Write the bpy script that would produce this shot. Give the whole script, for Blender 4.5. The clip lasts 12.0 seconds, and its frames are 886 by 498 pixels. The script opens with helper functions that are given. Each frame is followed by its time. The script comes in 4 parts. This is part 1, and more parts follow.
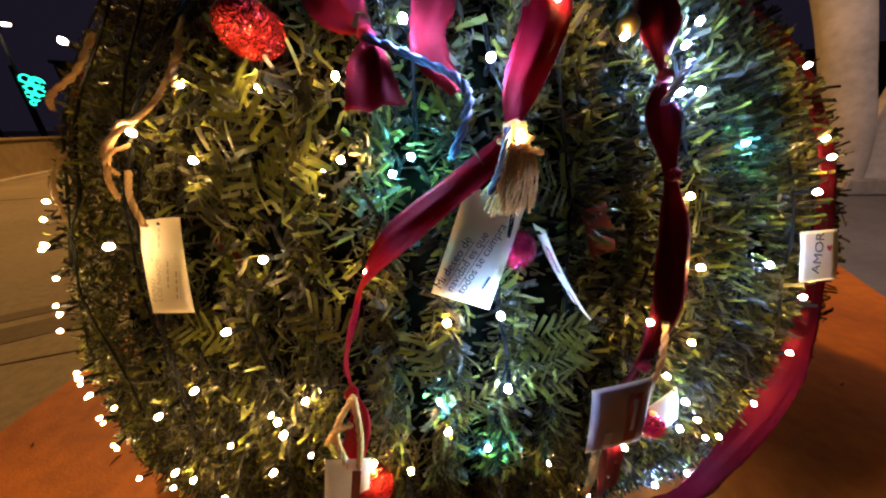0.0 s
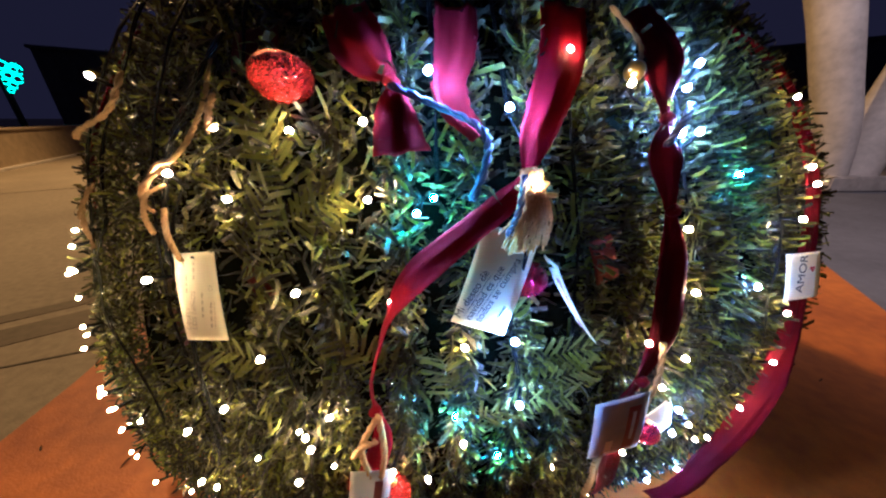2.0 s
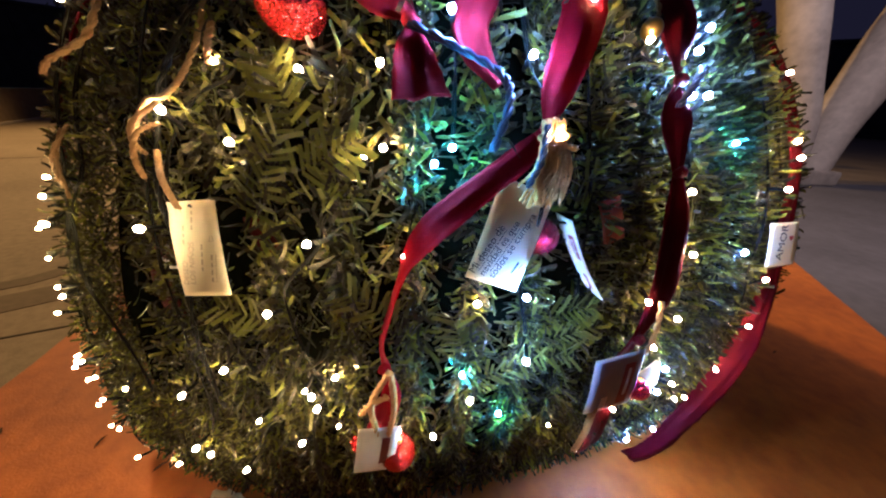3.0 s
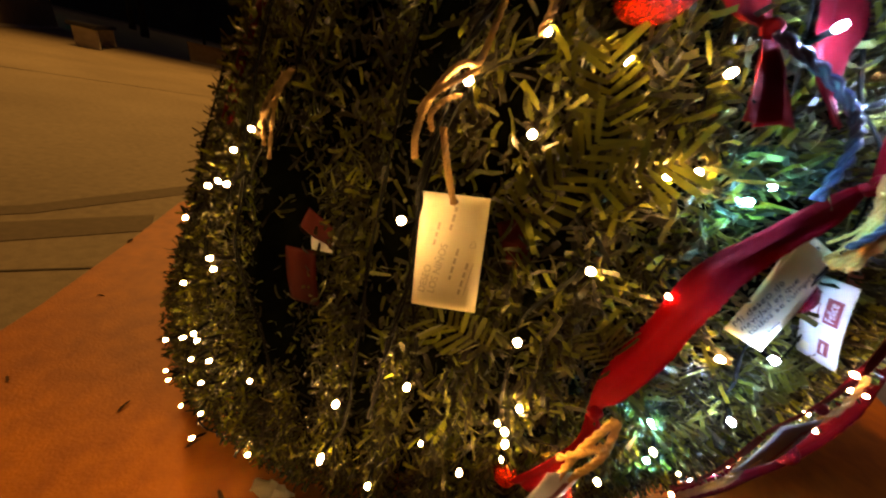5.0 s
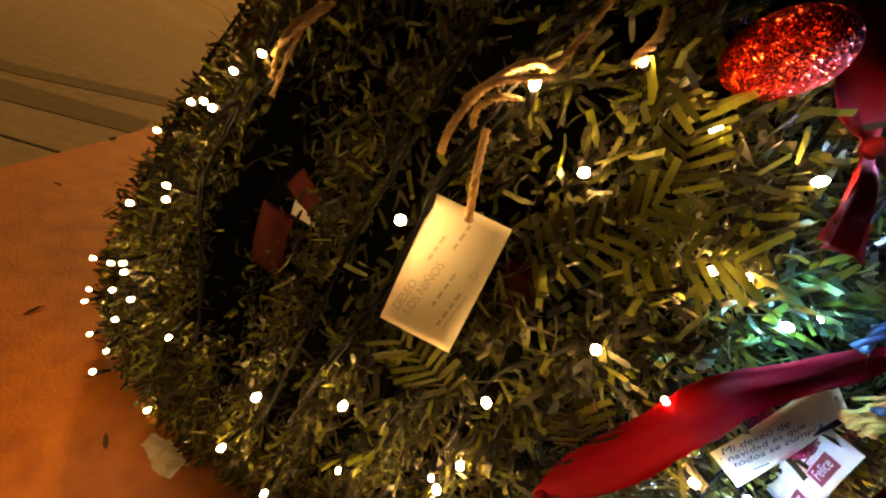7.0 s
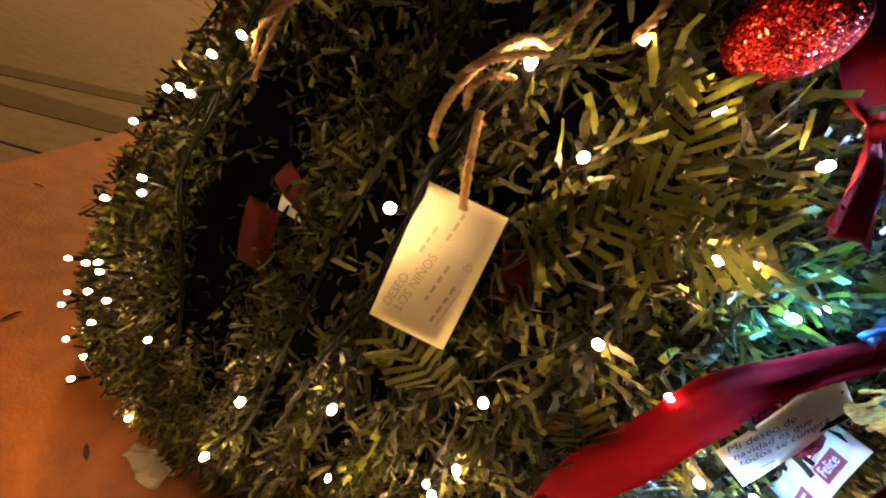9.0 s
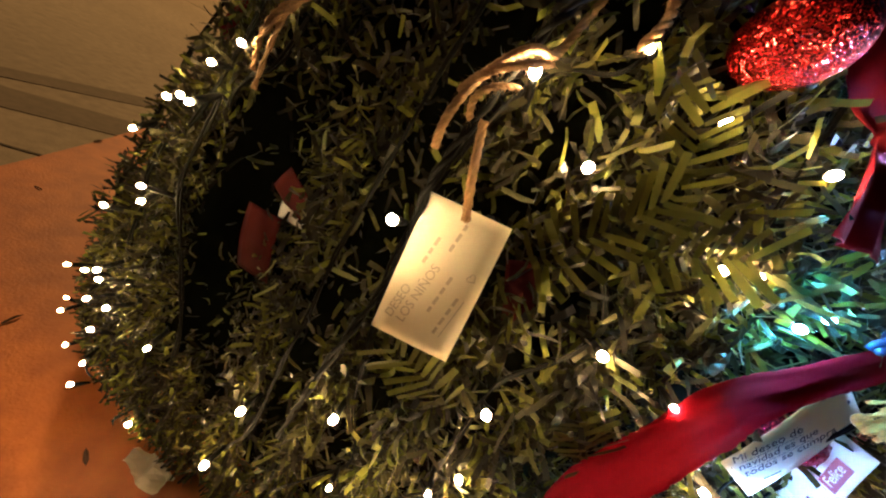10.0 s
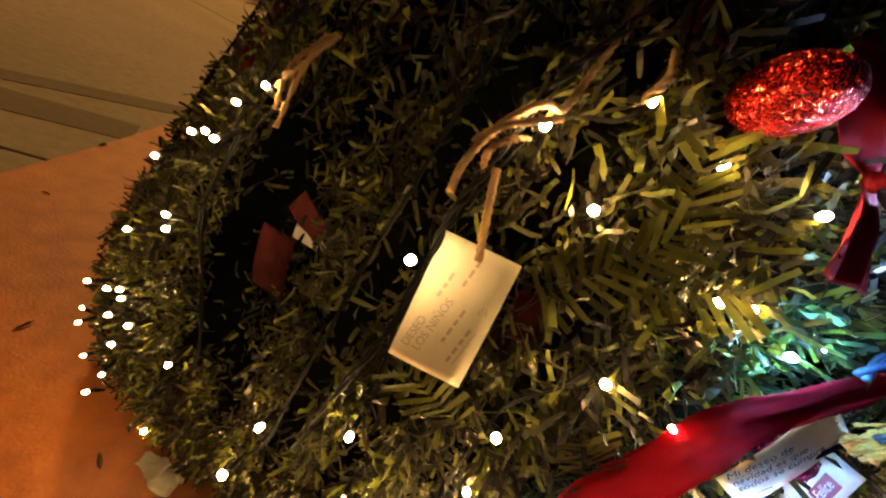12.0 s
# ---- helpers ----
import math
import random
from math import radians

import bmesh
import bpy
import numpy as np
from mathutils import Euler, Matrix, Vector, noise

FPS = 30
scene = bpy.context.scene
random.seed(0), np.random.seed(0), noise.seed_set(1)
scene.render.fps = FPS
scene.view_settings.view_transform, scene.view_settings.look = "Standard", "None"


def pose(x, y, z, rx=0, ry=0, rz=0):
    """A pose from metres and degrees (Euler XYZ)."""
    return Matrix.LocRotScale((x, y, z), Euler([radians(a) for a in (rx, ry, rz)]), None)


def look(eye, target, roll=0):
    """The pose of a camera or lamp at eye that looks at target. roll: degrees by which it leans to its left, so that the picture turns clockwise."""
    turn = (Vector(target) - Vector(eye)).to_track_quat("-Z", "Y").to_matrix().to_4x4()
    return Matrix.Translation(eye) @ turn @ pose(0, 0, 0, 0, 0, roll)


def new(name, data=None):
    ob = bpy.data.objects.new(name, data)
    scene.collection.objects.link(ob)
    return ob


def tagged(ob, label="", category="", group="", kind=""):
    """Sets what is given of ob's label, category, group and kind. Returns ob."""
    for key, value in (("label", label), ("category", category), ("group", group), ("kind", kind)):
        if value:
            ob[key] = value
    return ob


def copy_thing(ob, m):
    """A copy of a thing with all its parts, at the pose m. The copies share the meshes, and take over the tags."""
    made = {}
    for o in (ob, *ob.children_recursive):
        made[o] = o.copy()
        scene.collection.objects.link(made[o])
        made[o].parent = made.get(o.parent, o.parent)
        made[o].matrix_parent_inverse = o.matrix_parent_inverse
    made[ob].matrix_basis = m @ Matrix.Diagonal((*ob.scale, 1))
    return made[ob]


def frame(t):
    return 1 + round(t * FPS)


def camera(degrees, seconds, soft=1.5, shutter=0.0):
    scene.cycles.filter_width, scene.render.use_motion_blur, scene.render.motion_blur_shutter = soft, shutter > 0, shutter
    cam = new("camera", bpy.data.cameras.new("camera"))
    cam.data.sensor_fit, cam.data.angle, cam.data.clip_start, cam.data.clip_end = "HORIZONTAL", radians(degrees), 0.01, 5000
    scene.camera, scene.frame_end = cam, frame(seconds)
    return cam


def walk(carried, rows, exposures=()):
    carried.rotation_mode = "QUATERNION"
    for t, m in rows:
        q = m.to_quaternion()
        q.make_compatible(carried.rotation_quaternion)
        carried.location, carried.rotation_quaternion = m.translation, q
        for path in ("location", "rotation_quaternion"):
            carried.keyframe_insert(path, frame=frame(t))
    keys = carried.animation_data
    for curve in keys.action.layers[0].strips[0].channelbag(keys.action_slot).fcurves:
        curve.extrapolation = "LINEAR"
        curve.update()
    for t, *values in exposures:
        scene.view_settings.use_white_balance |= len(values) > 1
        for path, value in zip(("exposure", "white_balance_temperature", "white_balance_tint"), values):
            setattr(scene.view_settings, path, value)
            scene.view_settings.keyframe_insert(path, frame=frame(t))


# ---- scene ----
cam = camera(112.0, 12.0, soft=2.2, shutter=0.5)
PATH = [
    (0.0, 0.0000, 0.0000, 0.9000, 68.00, 0.00, 0.00),
    (0.5, 0.0008, 0.0012, 0.9041, 67.77, 0.01, -0.08),
    (1.0, -0.0104, -0.0000, 0.9091, 67.67, -0.13, -0.02),
    (1.5, -0.0157, 0.0008, 0.9219, 67.17, 0.29, -0.63),
    (2.0, -0.0271, -0.0042, 0.9479, 66.52, -0.42, -1.08),
    (2.5, -0.0692, 0.0019, 0.9372, 63.45, -1.94, -1.69),
    (3.0, -0.0641, -0.0118, 0.9145, 63.87, -2.79, -4.23),
    (3.5, -0.1698, 0.0053, 0.9340, 62.10, -7.13, -1.09),
    (3.7, -0.2139, 0.0121, 0.9284, 62.49, -8.75, -2.15),
    (5.3, -0.3280, 0.0990, 0.8710, 61.40, -15.10, -2.40),
    (5.5, -0.3116, 0.1305, 0.8630, 58.52, -20.67, -0.09),
    (6.0, -0.3126, 0.1236, 0.8752, 60.22, -27.75, 4.74),
    (6.5, -0.3309, 0.1009, 0.8732, 60.02, -29.62, 5.23),
    (8.5, -0.3244, 0.1137, 0.8693, 60.72, -29.83, 3.62),
    (9.0, -0.3235, 0.1099, 0.8619, 61.21, -29.95, 3.53),
    (9.5, -0.3307, 0.1131, 0.8636, 61.26, -29.92, 3.56),
    (10.0, -0.3277, 0.1151, 0.8653, 61.25, -29.90, 3.51),
    (10.5, -0.3298, 0.1194, 0.8665, 61.50, -30.81, 3.83),
    (11.0, -0.3307, 0.1198, 0.8676, 61.57, -31.49, 4.20),
    (11.5, -0.3324, 0.1209, 0.8701, 61.35, -31.41, 4.12),
    (12.0, -0.3498, 0.1151, 0.8849, 60.72, -30.07, 3.61),
]
walk(cam, [(t, pose(*p)) for t, *p in PATH], exposures=[(0.0, 0.30, 6050, 10), (1.0, 0.34, 5950, 10), (1.5, 0.56, 5000, 10), (2.0, 0.66, 4600, 10), (2.5, 0.46, 4800, 10), (3.0, 0.50, 4900, 10), (3.5, 0.14, 5800, 10), (5.5, -0.12, 7900, 10), (6.5, -0.13, 7600, 10), (8.5, 0.02, 6300, 10), (9.5, 0.10, 5500, 10), (11.0, 0.12, 5200, 10), (12.0, 0.04, 6200, 10)])

# ---- world, street light and an added fill light ----
world = bpy.data.worlds.new("night")
scene.world = world
world.use_nodes = True
world.node_tree.nodes["Background"].inputs[0].default_value = (0.46, 0.36, 0.66, 1)
world.node_tree.nodes["Background"].inputs[1].default_value = 0.017


def spot_light(name, place, target, power, colour, radius=0.25, cone=110):
    data = bpy.data.lights.new(name, "SPOT")
    data.energy, data.color, data.shadow_soft_size = power, colour, radius
    data.spot_size, data.spot_blend = radians(cone), 0.6
    ob = new(name, data)
    ob.matrix_world = look(place, target)
    return ob


spot_light("street_light_warm", (-5.7, 7.4, 8.0), (-2.6, 2.4, 0), 2900, (1.0, 0.50, 0.13), cone=125)
# invented fill spot, no lamp stands here; lifts the pillars and right floor
spot_light("pillar_fill_light", (3.4, 0.4, 5.6), (5.2, 4.2, 0.6), 560, (1.0, 0.68, 0.56), cone=105)


# ---- materials ----
def material(name, base, rough=0.6, metal=0.0, vary=0.25, scale=40.0, bump=0.0, bump_scale=200.0, second=None, large=4.0, sheen=0.0, coat=0.0, shine=0.5):
    m = bpy.data.materials.new(name)
    m.use_nodes = True
    nt, n = m.node_tree, m.node_tree.nodes
    b = n["Principled BSDF"]
    b.inputs["Roughness"].default_value = rough
    b.inputs["Metallic"].default_value = metal
    b.inputs["Specular IOR Level"].default_value = shine
    b.inputs["Sheen Weight"].default_value = sheen
    b.inputs["Coat Weight"].default_value = coat
    tc = n.new("ShaderNodeTexCoord")
    fine, wide = n.new("ShaderNodeTexNoise"), n.new("ShaderNodeTexNoise")
    fine.inputs["Scale"].default_value, wide.inputs["Scale"].default_value = scale, large
    fine.inputs["Detail"].default_value = 4
    nt.links.new(tc.outputs["Object"], fine.inputs["Vector"])
    nt.links.new(tc.outputs["Object"], wide.inputs["Vector"])
    add = n.new("ShaderNodeMath")
    add.operation = "ADD"
    nt.links.new(fine.outputs["Fac"], add.inputs[0])
    nt.links.new(wide.outputs["Fac"], add.inputs[1])
    ramp = n.new("ShaderNodeMapRange")
    ramp.inputs["From Min"].default_value, ramp.inputs["From Max"].default_value = 0.7, 1.3
    nt.links.new(add.outputs[0], ramp.inputs["Value"])
    mix = n.new("ShaderNodeMix")
    mix.data_type = "RGBA"
    other = second or tuple(c * (1 - vary) for c in base)
    mix.inputs["A"].default_value, mix.inputs["B"].default_value = (*base, 1), (*other, 1)
    nt.links.new(ramp.outputs["Result"], mix.inputs["Factor"])
    nt.links.new(mix.outputs["Result"], b.inputs["Base Color"])
    if bump:
        bt, bn = n.new("ShaderNodeTexNoise"), n.new("ShaderNodeBump")
        bt.inputs["Scale"].default_value = bump_scale
        bn.inputs["Strength"].default_value, bn.inputs["Distance"].default_value = bump, 0.003
        nt.links.new(tc.outputs["Object"], bt.inputs["Vector"])
        nt.links.new(bt.outputs["Fac"], bn.inputs["Height"])
        nt.links.new(bn.outputs["Normal"], b.inputs["Normal"])
    return m


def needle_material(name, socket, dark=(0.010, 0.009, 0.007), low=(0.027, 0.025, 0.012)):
    """Slightly glossy PVC needles, several greens, one each; shaded and lit tones painted in."""
    m = material(name, (0.06, 0.085, 0.02), rough=0.48, scale=300, vary=0.3, shine=0.2)
    nt, n = m.node_tree, m.node_tree.nodes
    src = n.new("ShaderNodeNewGeometry") if socket == "Random Per Island" else n.new("ShaderNodeObjectInfo")
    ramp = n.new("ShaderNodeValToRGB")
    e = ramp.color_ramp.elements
    # the low end paints needles in shade, the top end needles near a bulb
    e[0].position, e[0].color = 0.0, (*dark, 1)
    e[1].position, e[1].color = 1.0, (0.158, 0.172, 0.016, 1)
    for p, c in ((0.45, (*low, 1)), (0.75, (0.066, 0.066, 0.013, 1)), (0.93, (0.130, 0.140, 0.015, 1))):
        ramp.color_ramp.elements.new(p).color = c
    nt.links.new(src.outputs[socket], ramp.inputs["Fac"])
    b = n["Principled BSDF"]
    grain = b.inputs["Base Color"].links[0].from_node
    mix = n.new("ShaderNodeMix")
    mix.data_type, mix.blend_type = "RGBA", "MULTIPLY"
    mix.inputs["Factor"].default_value = 0.35
    nt.links.new(ramp.outputs["Color"], mix.inputs["A"])
    grain.inputs["A"].default_value, grain.inputs["B"].default_value = (1, 1, 1, 1), (0.45, 0.4, 0.35, 1)
    nt.links.new(grain.outputs["Result"], mix.inputs["B"])
    nt.links.new(mix.outputs["Result"], b.inputs["Base Color"])
    tr, ms = n.new("ShaderNodeBsdfTranslucent"), n.new("ShaderNodeMixShader")
    nt.links.new(ramp.outputs["Color"], tr.inputs["Color"])
    ms.inputs[0].default_value = 0.18
    nt.links.new(b.outputs[0], ms.inputs[1])
    nt.links.new(tr.outputs[0], ms.inputs[2])
    nt.links.new(ms.outputs[0], n["Material Output"].inputs[0])
    return m


def glow(name, colour, strength):
    m = bpy.data.materials.new(name)
    m.use_nodes = True
    b = m.node_tree.nodes["Principled BSDF"]
    b.inputs["Base Color"].default_value = (*colour, 1)
    b.inputs["Emission Color"].default_value = (*colour, 1)
    b.inputs["Emission Strength"].default_value = strength
    return m


def cloth(name, base, through_light=0.35):
    m = material(name, base, rough=0.62, scale=900, vary=0.35, bump=0.25, bump_scale=1400, large=25, sheen=0.0, shine=0.06)
    nt, n = m.node_tree, m.node_tree.nodes
    b = n["Principled BSDF"]
    tr, ms = n.new("ShaderNodeBsdfTranslucent"), n.new("ShaderNodeMixShader")
    tr.inputs["Color"].default_value = (base[0] * 1.3, base[1], base[2], 1)
    ms.inputs[0].default_value = through_light
    nt.links.new(b.outputs[0], ms.inputs[1])
    nt.links.new(tr.outputs[0], ms.inputs[2])
    nt.links.new(ms.outputs[0], n["Material Output"].inputs[0])
    return m


def paper_material(name, base):
    m = cloth(name, base, 0.4)
    n = m.node_tree.nodes
    n["Principled BSDF"].inputs["Sheen Weight"].default_value = 0.0
    n["Principled BSDF"].inputs["Roughness"].default_value = 0.65
    n["Translucent BSDF"].inputs["Color"].default_value = (*base, 1)
    for k in n:
        if k.type == "MIX":
            k.inputs["B"].default_value = (base[0] * 0.88, base[1] * 0.86, base[2] * 0.82, 1)
        if k.type == "BUMP":
            k.inputs["Strength"].default_value = 0.06
    return m


def glitter(name, dark, bright):
    """Glitter: small cells, each tilted its own way, a few of them bright flakes on a dull ground."""
    m = material(name, dark, rough=0.22, scale=600, vary=0.5)
    nt, n = m.node_tree, m.node_tree.nodes
    b = n["Principled BSDF"]
    tc, v = n.new("ShaderNodeTexCoord"), n.new("ShaderNodeTexVoronoi")
    v.inputs["Scale"].default_value = 1300
    nt.links.new(tc.outputs["Object"], v.inputs["Vector"])
    split, flake = n.new("ShaderNodeSeparateColor"), n.new("ShaderNodeMapRange")
    flake.inputs["From Min"].default_value, flake.inputs["From Max"].default_value = 0.55, 0.70
    flake.inputs["To Min"].default_value = 0.80
    nt.links.new(v.outputs["Color"], split.inputs["Color"])
    nt.links.new(split.outputs["Red"], flake.inputs["Value"])
    nt.links.new(flake.outputs["Result"], b.inputs["Metallic"])
    tone = n.new("ShaderNodeMix")
    tone.data_type = "RGBA"
    nt.links.new(b.inputs["Base Color"].links[0].from_socket, tone.inputs["A"])
    tone.inputs["B"].default_value = (*bright, 1)
    nt.links.new(flake.outputs["Result"], tone.inputs["Factor"])
    nt.links.new(tone.outputs["Result"], b.inputs["Base Color"])
    tilt, mixc = n.new("ShaderNodeNormalMap"), n.new("ShaderNodeMix")
    mixc.data_type = "RGBA"
    mixc.inputs["Factor"].default_value = 0.5
    mixc.inputs["A"].default_value = (0.5, 0.5, 1, 1)
    nt.links.new(v.outputs["Color"], mixc.inputs["B"])
    nt.links.new(mixc.outputs["Result"], tilt.inputs["Color"])
    nt.links.new(tilt.outputs["Normal"], b.inputs["Normal"])
    return m


# near-black core: deep shade between the needles is put into its colour
M_CORE_SHADE = material("core_shade", (0.004, 0.005, 0.003), rough=0.9, vary=0.5, scale=60, shine=0.0)
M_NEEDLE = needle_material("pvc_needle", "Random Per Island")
# sprig needles: lighter ramp, with the nearby bulbs' light put into the colour
M_NEEDLE_LIT = needle_material("pvc_needle_lit", "Random", (0.062, 0.066, 0.012), (0.105, 0.112, 0.017))
M_WIRE = material("green_wire", (0.0035, 0.004, 0.0035), rough=0.7, vary=0.3, shine=0.08)
M_WARM = glow("warm_led", (1.0, 0.59, 0.22), 760)
M_COOL = glow("blue_led", (0.32, 0.50, 1.0), 3000)
M_TEAL = glow("teal_led", (0.16, 0.70, 1.0), 2000)
M_DIM = glow("dim_warm_led", (1.0, 0.60, 0.21), 560)
M_RIBBON = cloth("red_ribbon", (0.26, 0.004, 0.014), 0.42)
M_DARK_RIBBON = cloth("wine_ribbon", (0.095, 0.003, 0.010), 0.22)
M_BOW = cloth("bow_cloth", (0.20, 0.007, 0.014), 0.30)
M_TWINE = material("jute_twine", (0.37, 0.22, 0.078), rough=0.85, vary=0.5, scale=700, bump=0.6, bump_scale=1800)
M_CARD = paper_material("cream_card", (0.86, 0.79, 0.60))
M_WHITE = paper_material("white_card", (0.70, 0.71, 0.72))
M_GREY = material("grey_card", (0.24, 0.24, 0.26), rough=0.45, vary=0.2, scale=60)
M_INK = material("dark_ink", (0.05, 0.045, 0.06), rough=0.7)
M_PENCIL = material("pencil", (0.58, 0.50, 0.36), rough=0.8)
M_LOGO = material("dark_red_print", (0.20, 0.015, 0.03), rough=0.5)
M_HEART = material("red_heart", (0.5, 0.03, 0.02), rough=0.6)
M_GLITTER = glitter("red_glitter", (0.15, 0.004, 0.004), (0.55, 0.022, 0.013))
M_PINK = glitter("crimson_glitter", (0.16, 0.004, 0.024), (0.50, 0.02, 0.08))
M_GOLD = material("gold_cap", (0.7, 0.42, 0.10), rough=0.28, metal=1.0, vary=0.2)
M_BLUE = material("blue_tie", (0.005, 0.008, 0.045), rough=0.55, vary=0.3, scale=300)
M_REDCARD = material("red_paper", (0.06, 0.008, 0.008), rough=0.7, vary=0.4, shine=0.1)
M_RED_SCRAP = material("faded_red_paper", (0.17, 0.03, 0.02), rough=0.8, vary=0.4, shine=0.1)
M_RAFFIA = material("pale_raffia", (0.62, 0.33, 0.085), rough=0.75, vary=0.4, scale=500, bump=0.5, bump_scale=1500)
M_ORANGE = material("orange_floor_paint", (0.56, 0.165, 0.009), rough=0.55, scale=18, large=2.2, second=(0.33, 0.085, 0.007), bump=0.3, bump_scale=160)
M_GROUND = material("concrete_paving", (0.31, 0.252, 0.168), rough=0.7, scale=25, large=1.1, second=(0.19, 0.152, 0.10), bump=0.35, bump_scale=120)
M_BAND = material("dark_paving_band", (0.15, 0.115, 0.075), rough=0.75, scale=30, large=2, vary=0.35, bump=0.2, bump_scale=120)
M_GREYPAINT = material("grey_floor_paint", (0.15, 0.15, 0.165), rough=0.65, scale=14, large=1.5, vary=0.35, bump=0.15, bump_scale=150)
M_JOINT = material("joint", (0.07, 0.055, 0.04), rough=0.9)
M_STONE = material("pale_plaster", (0.58, 0.52, 0.44), rough=0.75, scale=9, large=1.2, second=(0.36, 0.32, 0.27), bump=0.4, bump_scale=30)
M_WALL = material("low_wall_render", (0.36, 0.27, 0.15), rough=0.8, scale=8, large=1.2, vary=0.35, bump=0.3, bump_scale=40)
M_DARK = material("dark_metal", (0.02, 0.02, 0.024), rough=0.5, vary=0.3)
M_LEAF = material("dry_leaf", (0.11, 0.05, 0.02), rough=0.8, vary=0.5, scale=200)
M_FAR = material("far_facade", (0.05, 0.05, 0.06), rough=0.9, scale=2, large=0.3, vary=0.5)
M_LAMP = glow("street_lamp_glow", (1.0, 0.72, 0.38), 14)
M_GREEN_LED = glow("green_light_tube", (0.05, 1.0, 0.55), 2.6)
M_TREE = material("night_foliage", (0.04, 0.055, 0.02), rough=0.8, vary=0.5, scale=5)


# ---- building helpers ----
def mesh_of(name, bm, mat, smooth=True):
    me = bpy.data.meshes.new(name)
    bm.to_mesh(me)
    bm.free()
    me.materials.append(mat)
    for p in me.polygons:
        p.use_smooth = smooth
    return me


def part(name, bm, mat, parent=None, label="", smooth=True):
    ob = new(name, mesh_of(name, bm, mat, smooth))
    ob.parent = parent
    return tagged(ob, label)


def share(name, me, parent, m):
    ob = new(name, me)
    ob.parent = parent
    ob.matrix_basis = m
    return ob


def thing(name, label, category, group="", kind="", at=(0, 0, 0)):
    ob = new(name)
    ob.location = at
    ob.empty_display_size = 0.02
    return tagged(ob, label, category, group, kind)


def box(size, at=(0, 0, 0), bevel=0.0):
    bm = bmesh.new()
    bmesh.ops.create_cube(bm, size=1.0, matrix=Matrix.Translation(at) @ Matrix.Diagonal((*size, 1)))
    if bevel:
        bmesh.ops.bevel(bm, geom=bm.edges[:], offset=bevel, segments=2, affect="EDGES")
    return bm


def tube(points, radii, sides=8, closed_ends=True):
    """A tube along points, with one radius a point."""
    bm = bmesh.new()
    pts = [Vector(p) for p in points]
    rings, side = [], None
    for i, p in enumerate(pts):
        d = (pts[min(i + 1, len(pts) - 1)] - pts[max(i - 1, 0)]).normalized()
        if side is None:
            side = d.orthogonal().normalized()
        side = (side - side.dot(d) * d).normalized()
        other = d.cross(side)
        r = radii[i] if isinstance(radii, (list, tuple)) else radii
        rings.append([bm.verts.new(p + r * (math.cos(a) * side + math.sin(a) * other)) for a in (2 * math.pi * k / sides for k in range(sides))])
    for a, b in zip(rings, rings[1:]):
        for k in range(sides):
            bm.faces.new((a[k], a[(k + 1) % sides], b[(k + 1) % sides], b[k]))
    if closed_ends:
        bm.faces.new(rings[0][::-1])
        bm.faces.new(rings[-1])
    return bm


def smooth_line(rows, steps=6):
    """Catmull-Rom through rows of numbers."""
    rows = [np.array(r, float) for r in rows]
    ext = [2 * rows[0] - rows[1], *rows, 2 * rows[-1] - rows[-2]]
    out = []
    for i in range(1, len(ext) - 2):
        a, b, c, d = ext[i - 1:i + 3]
        for k in range(steps):
            t = k / steps
            out.append(0.5 * (2 * b + (c - a) * t + (2 * a - 5 * b + 4 * c - d) * t * t + (3 * b - a - 3 * c + d) * t ** 3))
    return [[float(v) for v in row] for row in (*out, rows[-1])]


# ---- the garland ball's form: a rounded drum, with azimuth in degrees from the side that faces the walk ----
BX, BY, BZ = -0.032, 1.289, 0.394
RADIUS, BELOW, ABOVE, POWER = 1.065, 0.581, 0.974, 2.731


def radius_at(z, az=0.0):
    h = abs((z - BZ) / (ABOVE if z > BZ else BELOW))
    return RADIUS * max(0.0, 1 - min(h, 1.0) ** POWER) ** (1 / POWER)


SWELL = (-0.0241, -0.0320, 0.0215, 0.0136, 0.0039, -0.0078, 0.0306, -0.0248, -0.0058, 0.0018)


def swell(az, z):
    """How far the uneven garland lies outside the drum's plain form."""
    a, w = np.clip(az, -42, 38) / 30, (np.clip(z, 0.25, 1.05) - 0.7) / 0.3
    terms = (1, a, w, a * a, a * w, w * w, a ** 3, a * a * w, a * w * w, w ** 3)
    b, h = np.clip((-az - 29.5) / 13, 0, 1), np.clip((z - 0.55) / 0.25, 0, 1)
    return (sum(c * t for c, t in zip(SWELL, terms)) - 0.085 * b * h - 0.115 * np.clip((-az - 36) / 15, 0, 1) * np.clip((z - 0.22) / 0.2, 0, 1)) * np.clip((110 - abs(az)) / 50, 0, 1)


def on_ball(az, z, out=0.0):
    """A point out metres outside the ball's skin, and its normal, right and up."""
    a = radians(az)
    e = 0.004
    slope = (radius_at(z + e) - radius_at(z - e)) / (2 * e)
    slope = max(-6.0, min(6.0, slope))
    n = Vector((math.sin(a), -math.cos(a), -slope)).normalized()
    right = Vector((math.cos(a), math.sin(a), 0))
    r = radius_at(z) + float(swell(az, z)) + out
    p = Vector((BX + r * math.sin(a), BY - r * math.cos(a), z))
    return p, n, right, n.cross(right)


def stand(az, z, out, turn=0.0, lean=0.0):
    """A pose on the ball: x to the right, y up along the skin, z outwards; turned about z, leaning about x."""
    p, n, right, up = on_ball(az, z, out)
    m = Matrix((right, up, n)).transposed().to_4x4()
    return Matrix.Translation(p) @ m @ pose(0, 0, 0, lean, 0, turn)


